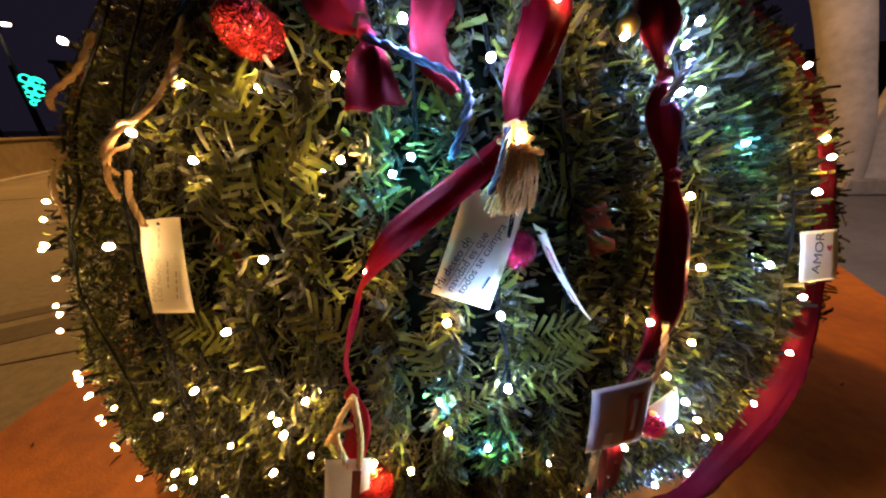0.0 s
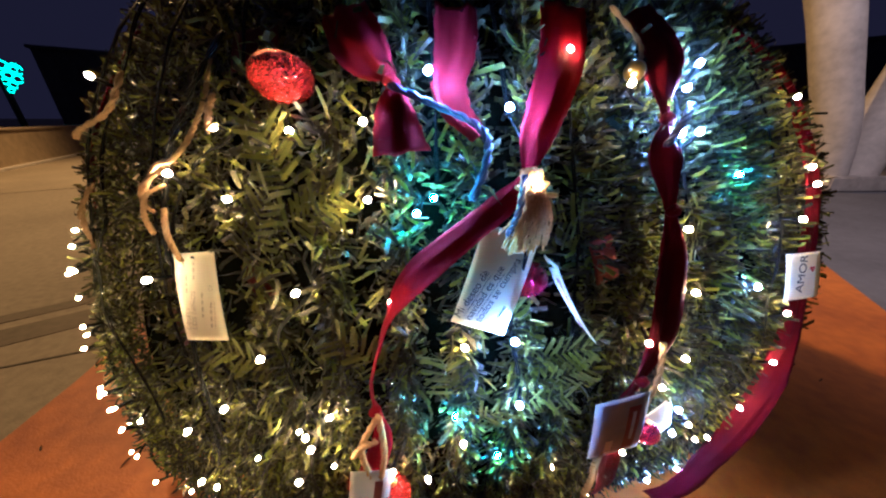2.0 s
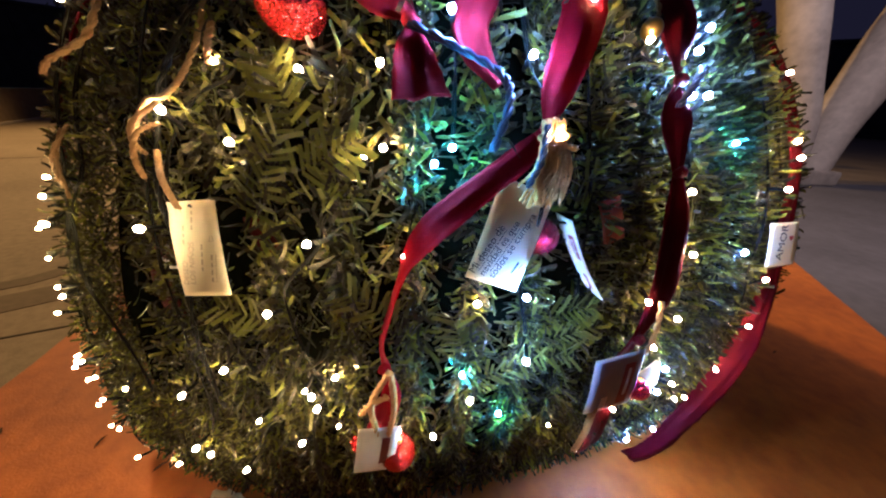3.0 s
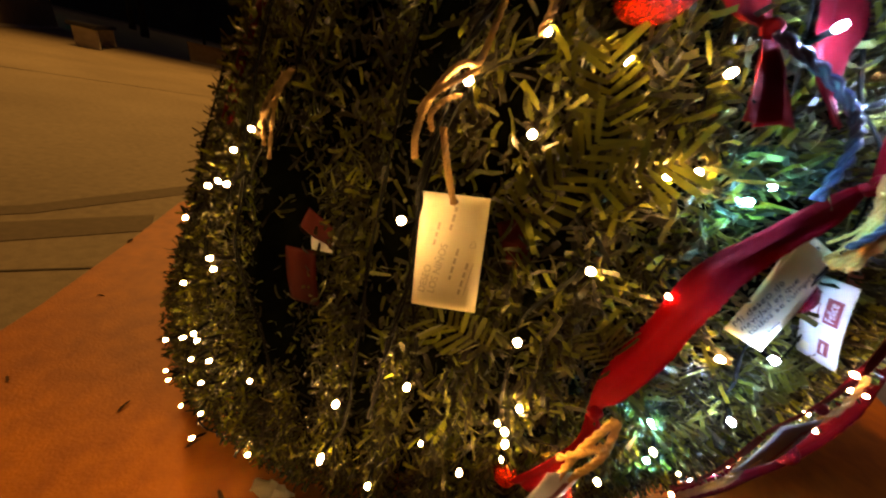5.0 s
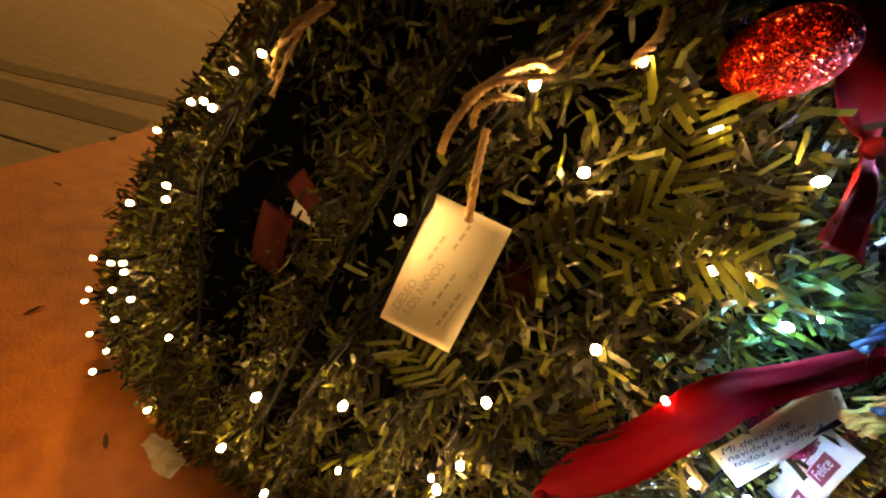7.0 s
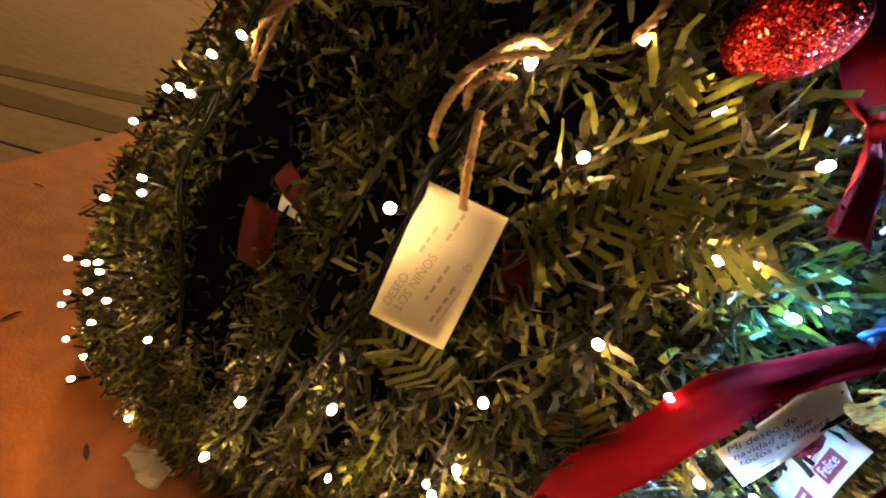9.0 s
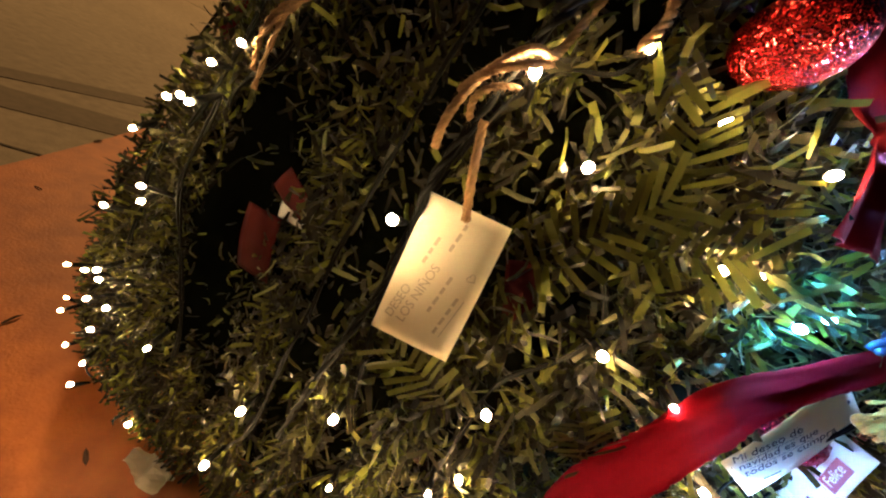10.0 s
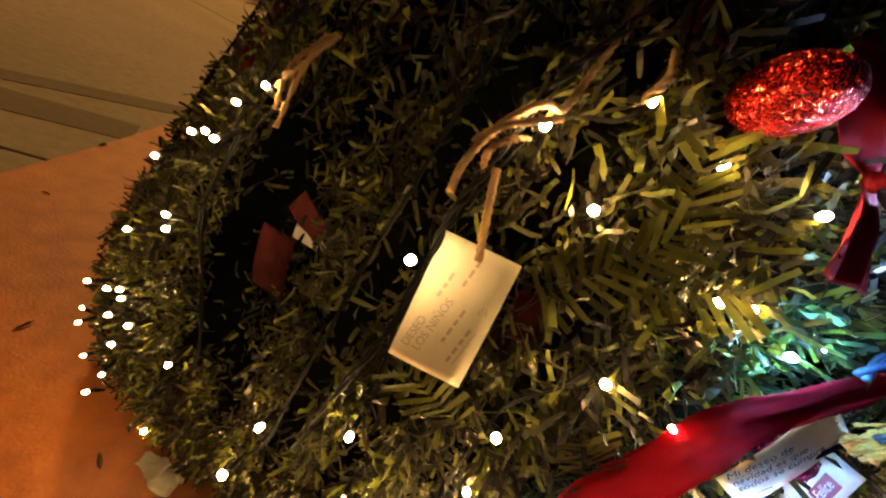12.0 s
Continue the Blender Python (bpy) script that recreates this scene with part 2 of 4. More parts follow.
# ---- ground ----
def sheet(name, corners, z, mat, label, category, kind="structure"):
    bm = bmesh.new()
    vs = [bm.verts.new((x, y, z)) for x, y in corners]
    bm.faces.new(vs)
    lower = [bm.verts.new((x, y, z - 0.003)) for x, y in corners]
    for i in range(len(vs)):
        j = (i + 1) % len(vs)
        bm.faces.new((vs[j], vs[i], lower[i], lower[j]))
    return tagged(part(name, bm, mat, smooth=False), label, category, kind=kind)


bm = bmesh.new()
bmesh.ops.create_grid(bm, x_segments=40, y_segments=40, size=150)
tagged(part("ground", bm, M_GROUND), "worn beige concrete paving of a plaza at night", "ground", kind="structure")
sheet("floor_paint_orange", [(-1.40, -1.5), (0.9, -1.2), (1.80, 0.30), (2.80, 1.92), (2.3, 3.4), (-1.0, 3.4), (-1.60, 1.75), (-1.50, 1.28), (-1.43, 0.88), (-1.36, 0.2)], 0.004, M_ORANGE, "orange painted shape on the plaza floor", "floor paint")
sheet("floor_paint_grey", [(1.80, 0.30), (0.9, -1.2), (3.5, -1.5), (9, -1.5), (9, 4.5), (3.4, 4.5), (2.80, 1.92)], 0.004, M_GREYPAINT, "grey painted area of the plaza floor", "floor paint")
# dark paving bands and thin joints, as quads
for name, corners, mat, label in (
    ("paving_band_1", [(-5.20, -1.21), (-1.51, 1.415), (-1.60, 1.57), (-5.35, -1.10)], M_BAND, "dark brown paving band across the plaza"),
    ("paving_band_2", [(-5.20, -0.89), (-1.98, 1.40), (-1.55, 2.02), (-1.60, 2.20), (-2.06, 1.46), (-5.28, -0.80)], M_BAND, "narrow dark brown paving band across the plaza"),
    ("paving_joint_1", [(-4.20, 0.02), (-1.37, 1.125), (-1.38, 1.132), (-4.20, 0.03)], M_JOINT, "thin dark joint in the paving"),
    ("paving_joint_2", [(-9.00, 2.00), (-3.60, 5.40), (-3.60, 5.42), (-9.00, 2.02)], M_JOINT, "thin dark joint in the paving"),
):
    sheet(name, corners, 0.003, mat, label, "paving band")


# ---- the plaza round it ----
def wall_block(name, a, b, height, thick, mat, label, category, cap=0.04):
    a, b = Vector((*a, 0)), Vector((*b, 0))
    d = (b - a)
    ob = thing(name, label, category, kind="structure", at=(a + b) / 2)
    ob.rotation_euler.z = math.atan2(d.y, d.x)
    part("wall_body", box((d.length, thick, height - cap), (0, 0, (height - cap) / 2), 0.01), mat, ob, smooth=False)
    part("coping", box((d.length + 0.04, thick + 0.05, cap), (0, 0, height - cap / 2), 0.008), mat, ob, smooth=False)
    part("footing", box((d.length, thick + 0.16, 0.05), (0, 0, 0.025), 0.005), M_STONE, ob, smooth=False)
    return ob


wall_block("wall_low", (-7.3, 3.94), (-11.2, 11.1), 0.72, 0.35, M_WALL, "low rendered wall along the plaza", "low wall")
wall_block("wall_far", (-7.2, 10.6), (-2.0, 14.5), 0.5, 0.35, M_WALL, "far low wall at the edge of the plaza", "low wall")


def bench(m, label):
    ob = thing("bench", label, "bench", "plaza benches")
    part("seat", box((1.9, 0.42, 0.07), (0, 0, 0.42), 0.012), M_DARK, ob, smooth=False)
    for x in (-0.75, 0.75):
        part("leg", box((0.10, 0.36, 0.385), (x, 0, 0.1925), 0.01), M_STONE, ob, smooth=False)
    ob.matrix_basis = m
    return ob


b1 = bench(pose(-8.0, 8.8, 0, 0, 0, 120), "dark slab bench on two pale blocks at the plaza edge")
copy_thing(b1, pose(-3.6, 9.0, 0, 0, 0, 38))


def planter(at):
    ob = thing("planter_box", "dark square planter with a clipped shrub on paving", "planter", at=at)
    part("box_body", box((0.7, 0.7, 0.55), (0, 0, 0.275), 0.02), M_DARK, ob, smooth=False)
    bm = bmesh.new()
    rnd = random.Random(5)
    for _ in range(260):
        v = Vector((rnd.gauss(0, 0.2), rnd.gauss(0, 0.2), 0.66 + rnd.gauss(0, 0.13)))
        m = Matrix.Translation(v) @ Euler((rnd.random() * 6, rnd.random() * 6, rnd.random() * 6)).to_matrix().to_4x4()
        bmesh.ops.create_grid(bm, x_segments=1, y_segments=1, size=0.05, matrix=m)
    part("shrub", bm, M_TREE, ob, "dark leafy shrub", smooth=False)
    return ob


planter((-6.9, 3.6, 0))


def street_lamp(at, height, arms, label):
    ob = thing("street_lamp", label, "street lamp", "street lamps", at=at)
    part("pole", tube([(0, 0, 0), (0, 0, height * 0.5), (0, 0, height)], [0.09, 0.07, 0.05]), M_DARK, ob)
    for x in arms:
        part("arm", tube([(0, 0, height - 0.1), (x * 0.5, 0, height + 0.12), (x, 0, height + 0.1)], 0.03), M_DARK, ob)
        bm = bmesh.new()
        bmesh.ops.create_uvsphere(bm, u_segments=16, v_segments=8, radius=1, matrix=Matrix.Translation((x, 0, height + 0.06)) @ Matrix.Diagonal((0.32, 0.16, 0.08, 1)))
        part("lamp_head", bm, M_LAMP, ob, "glowing amber lamp head")
    return ob


street_lamp((-22.6, 18.2, 0), 5.7, (-0.5, 0.5), "tall street lamp with two glowing amber heads")
street_lamp((-15.5, 25.0, 0), 6.0, (-0.9, 0.9), "tall street lamp with two glowing heads far off")


def light_motif(at, turn):
    """A festive motif of glowing tube scrolls, fixed to a pole."""
    ob = thing("light_motif", "green glowing scroll motif on a dark pole", "light decoration", at=at)
    ob.rotation_euler.z = radians(turn)
    part("pole", tube([(0, 0, -at[2]), (0, 0, 0.2), (0, 0, 1.0)], 0.06), M_DARK, ob)
    for cx, cz, r in ((0.62 * a, 0.62 * b, 0.62 * c) for a, b, c in ((0.75, 0.75, 0.30), (0.72, 0.75, 0.16), (0.35, 0.95, 0.22), (0.70, 0.22, 0.20), (0.40, 0.40, 0.20), (0.42, -0.12, 0.17), (0.20, 0.05, 0.15), (0.25, -0.42, 0.12), (0.12, 0.65, 0.18))):
        pts = [(cx + r * math.cos(a), 0, cz + r * math.sin(a)) for a in (k * math.pi / 8 for k in range(15))]
        part("light_tube", tube(pts, 0.024, 6), M_GREEN_LED, ob, "green glowing tube")
    return ob


light_motif((-16.4, 13.1, 2.1), 45)


def far_building(at, size, turn, rows, cols, seed):
    ob = thing("building", "dark low building far behind the plaza at night", "building", "far buildings", at=at)
    ob.rotation_euler.z = radians(turn)
    w, d, h = size
    part("wall", box(size, (0, 0, h / 2)), M_FAR, ob, smooth=False)
    part("roof", box((w + 0.4, d + 0.4, 0.25), (0, 0, h + 0.125), 0.03), M_FAR, ob, smooth=False)
    for i in range(cols):
        for j in range(rows):
            win = part("window", box((1.2, 0.08, 1.4), (-w / 2 + (i + 0.5) * w / cols, -d / 2 - 0.03, 1.7 + j * 3.0), 0.02), M_DARK, ob, smooth=False)
            part("sill", box((1.35, 0.14, 0.08), (-w / 2 + (i + 0.5) * w / cols, -d / 2 - 0.06, 0.95 + j * 3.0)), M_FAR, win, smooth=False)
    return ob


far_building((-26, 40, 0), (24, 8, 6.2), 30, 2, 7, 1)
far_building((-48, 22, 0), (20, 8, 6.5), 62, 2, 6, 2)
far_building((30, 30, 0), (26, 8, 6.2), -40, 2, 7, 3)


def night_tree(at, seed):
    rnd = random.Random(seed)
    ob = thing("tree", "dark tree with a loose crown beyond the plaza", "tree", "plaza trees", at=at)
    part("trunk", tube([(0, 0, 0), (0.05, 0, 1.2), (0.0, 0.1, 2.4), (0.1, 0.1, 3.6)], [0.16, 0.12, 0.09, 0.04]), M_LEAF, ob)
    bm = bmesh.new()
    for k in range(7):
        c = Vector((rnd.gauss(0, 0.9), rnd.gauss(0, 0.9), 3.4 + rnd.gauss(0, 0.6)))
        for _ in range(110):
            v = c + Vector((rnd.gauss(0, 0.42), rnd.gauss(0, 0.42), rnd.gauss(0, 0.34)))
            m = Matrix.Translation(v) @ Euler((rnd.random() * 6, rnd.random() * 6, rnd.random() * 6)).to_matrix().to_4x4()
            bmesh.ops.create_grid(bm, x_segments=1, y_segments=1, size=0.09, matrix=m)
    part("crown", bm, M_TREE, ob, smooth=False)
    return ob


for k, at in enumerate(((-13.5, 17.5, 0), (-17.5, 22.0, 0), (-9.5, 19.5, 0))):
    night_tree(at, 20 + k)


# ---- leaning concrete legs of the arch ----
def arch_leg(rows, label):
    """A leg from rows of x, y, z and half width, on a block foot."""
    rows = smooth_line(rows, 5)
    ob = thing("concrete_leg", label, "pillar", "pillars of the arch", at=(rows[0][0], rows[0][1], 0))
    pts = [(r[0] - rows[0][0], r[1] - rows[0][1], r[2]) for r in rows]
    part("shaft", tube(pts, [float(r[3]) for r in rows], 14), M_STONE, ob)
    w = float(rows[0][3]) * 2.3
    part("foot_block", box((w, w, 0.22), (0, 0, 0.11), 0.02), M_STONE, ob, smooth=False)
    return ob


arch_leg([(5.95, 4.50, 0, 0.20), (5.84, 4.60, 0.8, 0.23), (5.66, 4.76, 1.5, 0.25), (5.44, 4.98, 2.4, 0.27), (5.20, 5.20, 3.2, 0.29)], "pale plastered tapering leg standing on the paving")
arch_leg([(6.4, 4.6, 0, 0.26), (6.7, 4.8, 0.8, 0.30), (7.0, 4.9, 1.6, 0.34), (7.3, 5.0, 2.4, 0.36), (7.6, 5.0, 3.2, 0.38)], "pale plastered leg leaning outwards on the paving")
for at, size, turn in (((8.0, 6.4, 0), (0.5, 0.4, 0.35), 20), ((8.8, 6.6, 0), (0.6, 0.45, 0.6), -10)):
    c = thing("crate", "pale crate stored behind the pillars", "crate", "stored crates", at=at)
    c.rotation_euler.z = radians(turn)
    part("crate_body", box(size, (0, 0, size[2] / 2), 0.015), M_STONE, c, smooth=False)
    part("crate_lid", box((size[0] + 0.03, size[1] + 0.03, 0.04), (0, 0, size[2] + 0.015), 0.008), M_GREY, c, smooth=False)


# ---- the garland ball ----
ball = thing("garland_ball", "giant rounded Christmas ball covered with green plastic fir garland", "christmas decoration", at=(BX, BY, 0))
# shell behind the needles, blackened to stand for the shade in their gaps
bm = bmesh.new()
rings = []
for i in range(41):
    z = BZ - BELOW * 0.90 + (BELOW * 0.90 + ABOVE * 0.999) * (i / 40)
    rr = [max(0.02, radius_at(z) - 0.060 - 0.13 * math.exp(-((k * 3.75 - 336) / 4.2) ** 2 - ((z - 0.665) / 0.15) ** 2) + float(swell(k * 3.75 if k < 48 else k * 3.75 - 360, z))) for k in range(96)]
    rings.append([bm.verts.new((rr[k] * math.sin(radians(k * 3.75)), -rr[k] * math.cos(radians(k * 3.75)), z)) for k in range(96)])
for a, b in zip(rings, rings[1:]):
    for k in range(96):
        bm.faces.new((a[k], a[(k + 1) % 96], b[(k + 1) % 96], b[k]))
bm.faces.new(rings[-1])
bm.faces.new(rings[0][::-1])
part("core", bm, M_CORE_SHADE, ball, "inner shell coloured near-black for the shade between the needles")


# places where cards and a bauble press the needles down: azimuth, height and half sizes
BARE = ((8.8, 0.75, 2.2, 0.066), (-14.2, 0.765, 2.3, 0.062), (4.0, 0.785, 2.2, 0.06), (13.0, 0.575, 2.2, 0.06), (-4.2, 0.505, 1.6, 0.05), (-8.2, 0.985, 2.0, 0.035), (30.0, 0.745, 2.4, 0.04), (5.6, 0.86, 1.2, 0.04))


# where ribbons and cards lie on the garland and push it in: azimuth, height and half sizes
PRESSED = ((-4.0, 1.008, 2.0, 0.035), (-2.0, 0.942, 1.9, 0.045), (1.2, 1.0, 1.5, 0.06), (2.2, 0.945, 1.3, 0.02), (4.4, 0.870, 1.3, 0.025), (2.4, 0.845, 1.6, 0.030), (0.3, 0.817, 1.7, 0.032), (-1.6, 0.788, 1.5, 0.035), (-2.7, 0.750, 1.2, 0.040), (-3.2, 0.705, 1.1, 0.045), (-3.8, 0.650, 1.1, 0.040), (-4.2, 0.560, 1.7, 0.060))


def unit(v):
    return v / np.maximum(np.linalg.norm(v, axis=1), 1e-9)[:, None]


def needles(count, az_from, az_to, seed, long=0.028, wide=0.0047):
    """Vertices and faces of many flat kinked needles that stand out from upright garland strands."""
    rs = np.random.RandomState(seed)
    zs = np.linspace(0.0, BZ + ABOVE * 0.995, 400)
    rad = np.array([radius_at(z) for z in zs])
    step = np.hypot(np.diff(rad, append=rad[-1]), zs[1] - zs[0]) * np.maximum(rad, 0.05)
    cdf = np.cumsum(step) / step.sum()
    z = np.interp(rs.rand(count), cdf, zs)
    az = az_from + (az_to - az_from) * rs.rand(count)
    strand = 4.4
    az = (np.floor(az / strand) + 0.5) * strand + rs.normal(0, 1, count) * np.where(az > 0, 0.60, 0.80)
    keep = ~((((az + 24.0) / 3.7) ** 2 + ((z - 0.665) / 0.165) ** 2 < 1) & (rs.rand(count) < 0.45))
    for ca, cz, ra, rz in BARE:
        keep &= ~((((az - ca) / ra) ** 2 + ((z - cz) / rz) ** 2 < 1) & (rs.rand(count) < 0.90))
    az, z = az[keep], z[keep]
    n = len(az)
    r = np.interp(z, zs, rad) + swell(np.where(az > 180, az - 360, az), z)
    slope = np.clip(np.gradient(rad, zs), -6, 6)
    sl = np.interp(z, zs, slope)
    a = np.radians(az)
    nor = unit(np.stack([np.sin(a), -np.cos(a), -sl], 1))
    tan = np.stack([np.cos(a), np.sin(a), 0 * a], 1)
    up = np.cross(nor, tan)
    depth = 0.002 + 0.042 * rs.rand(n)
    for ca, cz, ra, rz in PRESSED:
        depth += np.where(((az - ca) / ra) ** 2 + ((z - cz) / rz) ** 2 < 1, 0.020, 0)
    # in the opening the strands sag inwards
    sunk = 1 - ((az + 24.0) / 3.7) ** 2 - ((z - 0.665) / 0.165) ** 2
    depth += np.where(sunk > 0, 0.012 + 0.085 * np.sqrt(np.maximum(sunk, 0)) * rs.uniform(0.5, 1.1, n), 0)
    base = np.stack([r * np.sin(a), -r * np.cos(a), z], 1) - nor * depth[:, None]
    # on the side away from the opening the needles lie level; on the other they are tousled
    wild = np.clip((6 - az) / 12, 0, 1) * 0.95 + 0.20
    side = rs.uniform(-1.3, 1.3, n)
    d = unit(nor * np.cos(side)[:, None] * rs.uniform(0.45, 1.0, n)[:, None] + tan * np.sin(side)[:, None] + up * (rs.normal(0, 1, n) * wild)[:, None])
    size = np.interp(az, [-28, -18, -11, 8], [0.62, 0.70, 0.98, 1.0])
    L = long * rs.uniform(0.45, 1.2, n) * size
    w = unit(np.cross(d, nor + 0.7 * rs.normal(0, 1, (n, 3)))) * (wide * np.sqrt(size) * rs.uniform(0.34, 0.58, n))[:, None]
    flat = unit(np.cross(d, w))
    curl = rs.normal(0, 0.13, n)
    kink = curl + np.where(rs.rand(n) < 0.35, rs.normal(0, 0.42, n), rs.normal(0, 0.10, n))
    sway = unit(w) * (L * rs.normal(0, 0.07, n))[:, None]
    p1 = base + d * (L * 0.36)[:, None] + flat * (L * curl * 0.4)[:, None]
    p2 = base + d * (L * 0.70)[:, None] + flat * (L * (curl + 0.3 * kink))[:, None] + sway * 0.5
    p3 = base + d * (L * (1.0 - 0.3 * np.abs(kink)))[:, None] + flat * (L * (curl + kink))[:, None] + sway
    twist = flat * (np.linalg.norm(w, axis=1) * rs.normal(0, 0.45, n))[:, None]
    rows = [base - 0.6 * w, base + 0.6 * w, p1 - w, p1 + w, p2 - w - twist, p2 + w + twist, p3 - 0.92 * w - 1.5 * twist, p3 + 0.92 * w + 1.5 * twist]
    v = np.stack(rows, 1).reshape(-1, 3)
    i = np.arange(n)[:, None] * 8
    f = np.concatenate([i + np.array([k, k + 1, k + 3, k + 2]) for k in (0, 2, 4)], 1).reshape(-1, 4)
    return v, f


def needle_part(name, v, f, label):
    me = bpy.data.meshes.new(name)
    me.from_pydata(v.tolist(), [], f.tolist())
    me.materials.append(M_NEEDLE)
    ob = new(name, me)
    ob.parent = ball
    return tagged(ob, label, kind="stuff")


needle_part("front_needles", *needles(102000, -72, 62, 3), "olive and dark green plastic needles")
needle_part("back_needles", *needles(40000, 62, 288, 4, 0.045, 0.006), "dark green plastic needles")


def blade_mesh(seed):
    """One flat bent needle along y, its face towards z."""
    rs = random.Random(seed)
    L, w, k = 0.030, 0.0023, rs.uniform(-0.16, 0.16)
    rows = [(0.0, 0.7, 0.0), (0.35, 1.0, 0.5), (0.75, 1.0, 0.9), (1.0, 0.95, 0.6)]
    bm = bmesh.new()
    prev = None
    for y, ww, b in rows:
        line = [bm.verts.new((s * w * ww, y * L, k * L * b)) for s in (-1, 1)]
        if prev:
            bm.faces.new((prev[0], prev[1], line[1], line[0]))
        prev = line
    return mesh_of("needle", bm, M_NEEDLE_LIT, False)


blades = [blade_mesh(40 + k) for k in range(6)]
rnd = random.Random(9)
home = Matrix.Translation((-BX, -BY, 0))
# flat sprigs that stand out from the rest: azimuth, height, turn, number of needle pairs
for az, z, turn, pairs in ((-10.5, 0.835, -28, 12), (-12.6, 0.690, 70, 9), (-9.3, 0.915, 20, 9), (-6.9, 0.860, -60, 10), (8.4, 0.683, -78, 11), (8.7, 0.645, -70, 11), (7.9, 0.612, -84, 10), (1.0, 0.668, 15, 9), (-4.7, 0.706, 50, 9), (7.8, 0.848, 80, 9), (19.3, 0.808, 88, 9), (19.8, 0.698, 92, 9), (3.7, 0.592, -60, 9)):
    stem = home @ stand(az, z, 0.001, turn, 10)
    for i in range(pairs):
        for side in (-1, 1):
            m = stem @ pose(0, -0.035 + i * 0.0075, 0.004 * rnd.random(), rnd.uniform(-4, 16), rnd.uniform(-25, 25), -side * (72 - 2.5 * i + rnd.uniform(-9, 9))) @ Matrix.Scale(rnd.uniform(0.8, 1.15), 4)
            share("needle", blades[rnd.randrange(6)], ball, m)


# ---- light strings ----
def bulb_mesh(mat, name, radius):
    bm = bmesh.new()
    bmesh.ops.create_uvsphere(bm, u_segments=14, v_segments=9, radius=radius, matrix=Matrix.Diagonal((1, 1, 1.15, 1)))
    return mesh_of(name, bm, mat)


B_WARM, B_COOL, B_TEAL, B_DIM = (bulb_mesh(m, "bulb", r) for m, r in ((M_WARM, 0.0032), (M_COOL, 0.0034), (M_TEAL, 0.0030), (M_DIM, 0.0022)))
SOCKET = mesh_of("socket", tube([(0, 0, -0.022), (0, 0, -0.013), (0, 0, -0.004)], [0.0020, 0.0028, 0.0028], 8), M_WIRE)

# azimuth and height of each bulb
WARM_NEAR = [(5.5, 0.893, 0.043), (-8.6, 0.936, -0.004), (-4.0, 0.945, 0.004), (-4.9, 0.864, -0.008), (-15.2, 0.896, 0.021), (-16.3, 0.792, 0.032), (-12.0, 0.871, 0.007), (-7.7, 0.784, 0.017), (-9.9, 0.713, 0.028), (-14.4, 0.611, 0.012), (-18.3, 0.555, 0.017), (-2.5, 0.766, 0.000), (-8.4, 0.592, 0.023), (-7.4, 0.596, -0.003), (-3.8, 0.872, -0.002), (16.9, 0.833, 0.025), (19.2, 0.651, 0.023), (2.1, 0.571, 0.022), (-0.4, 0.509, 0.028), (-3.0, 0.511, 0.018), (2.0, 0.714, 0.012), (16.6, 0.469, 0.025), (18.7, 0.592, 0.014), (-28.4, 0.245, 0.003), (-19.6, 0.395, 0.011), (-35.6, 0.196, 0.031), (30.6, 0.677, 0.028), (29.6, 0.824, 0.034)]
WARM_ROUND = [(-18.9, 0.447), (-15.4, 0.406), (-8.1, 0.575), (-9.8, 0.499), (14.8, 0.697), (12.8, 0.985), (34.6, 0.983), (33.3, 0.887), (33.9, 0.863), (32.3, 0.572), (36.1, 0.508), (31.3, 0.468), (34.6, 0.355), (23.7, 0.485), (29.3, 0.396), (27.0, 0.412), (37.7, 0.188), (8.5, 1.014), (-23.9, 0.991), (15.5, 0.333), (18.2, 0.754)]
WARM_FLANK = [(-25.2, 0.819), (-26.2, 0.796), (-27.9, 0.753), (-26.4, 0.763), (-27.1, 0.762), (-27.4, 0.678), (-30.4, 0.619), (-27.1, 0.667), (-34.3, 0.481), (-31.1, 0.526), (-29.6, 0.551), (-29.3, 0.543), (-30.5, 0.494), (-28.2, 0.521), (-40.3, 0.307), (-36.5, 0.357), (-29.8, 0.456), (-34.5, 0.326), (-31.0, 0.365), (-12.7, 0.532), (-8.9, 0.597)]
COOL = [(-0.2, 0.990), (5.7, 0.633), (4.4, 0.959), (17.9, 0.983), (20.1, 1.012), (18.4, 0.937), (16.6, 0.935), (25.5, 0.738), (21.0, 0.541), (22.2, 0.473), (32.6, 0.210), (27.9, 0.209)]
TEAL = [(0.1, 0.875), (-0.9, 0.860), (24.7, 0.883), (5.2, 0.500), (1.6, 0.600)]
DIM = [(-7.3, 0.520), (10.4, 0.453), (-12.6, 0.938), (-24.8, 0.521), (-31.4, 0.692)]
bulbs = [(5.0, 0.724, 0.021, B_COOL)] + [(az, z, out, B_WARM) for az, z, out in WARM_NEAR] + [(az, z, 0.026, B_WARM) for az, z in WARM_ROUND] + [(az, z, 0.019, B_DIM) for az, z in WARM_FLANK] + [(az, z, 0.024, B_COOL) for az, z in COOL] + [(az, z, 0.004, B_TEAL) for az, z in TEAL] + [(az, z, 0.014, B_DIM) for az, z in DIM]
columns = {}
for az, z, out, me in bulbs:
    columns.setdefault(round(az / 5.0), []).append((z, az, out, me))
rnd = random.Random(14)
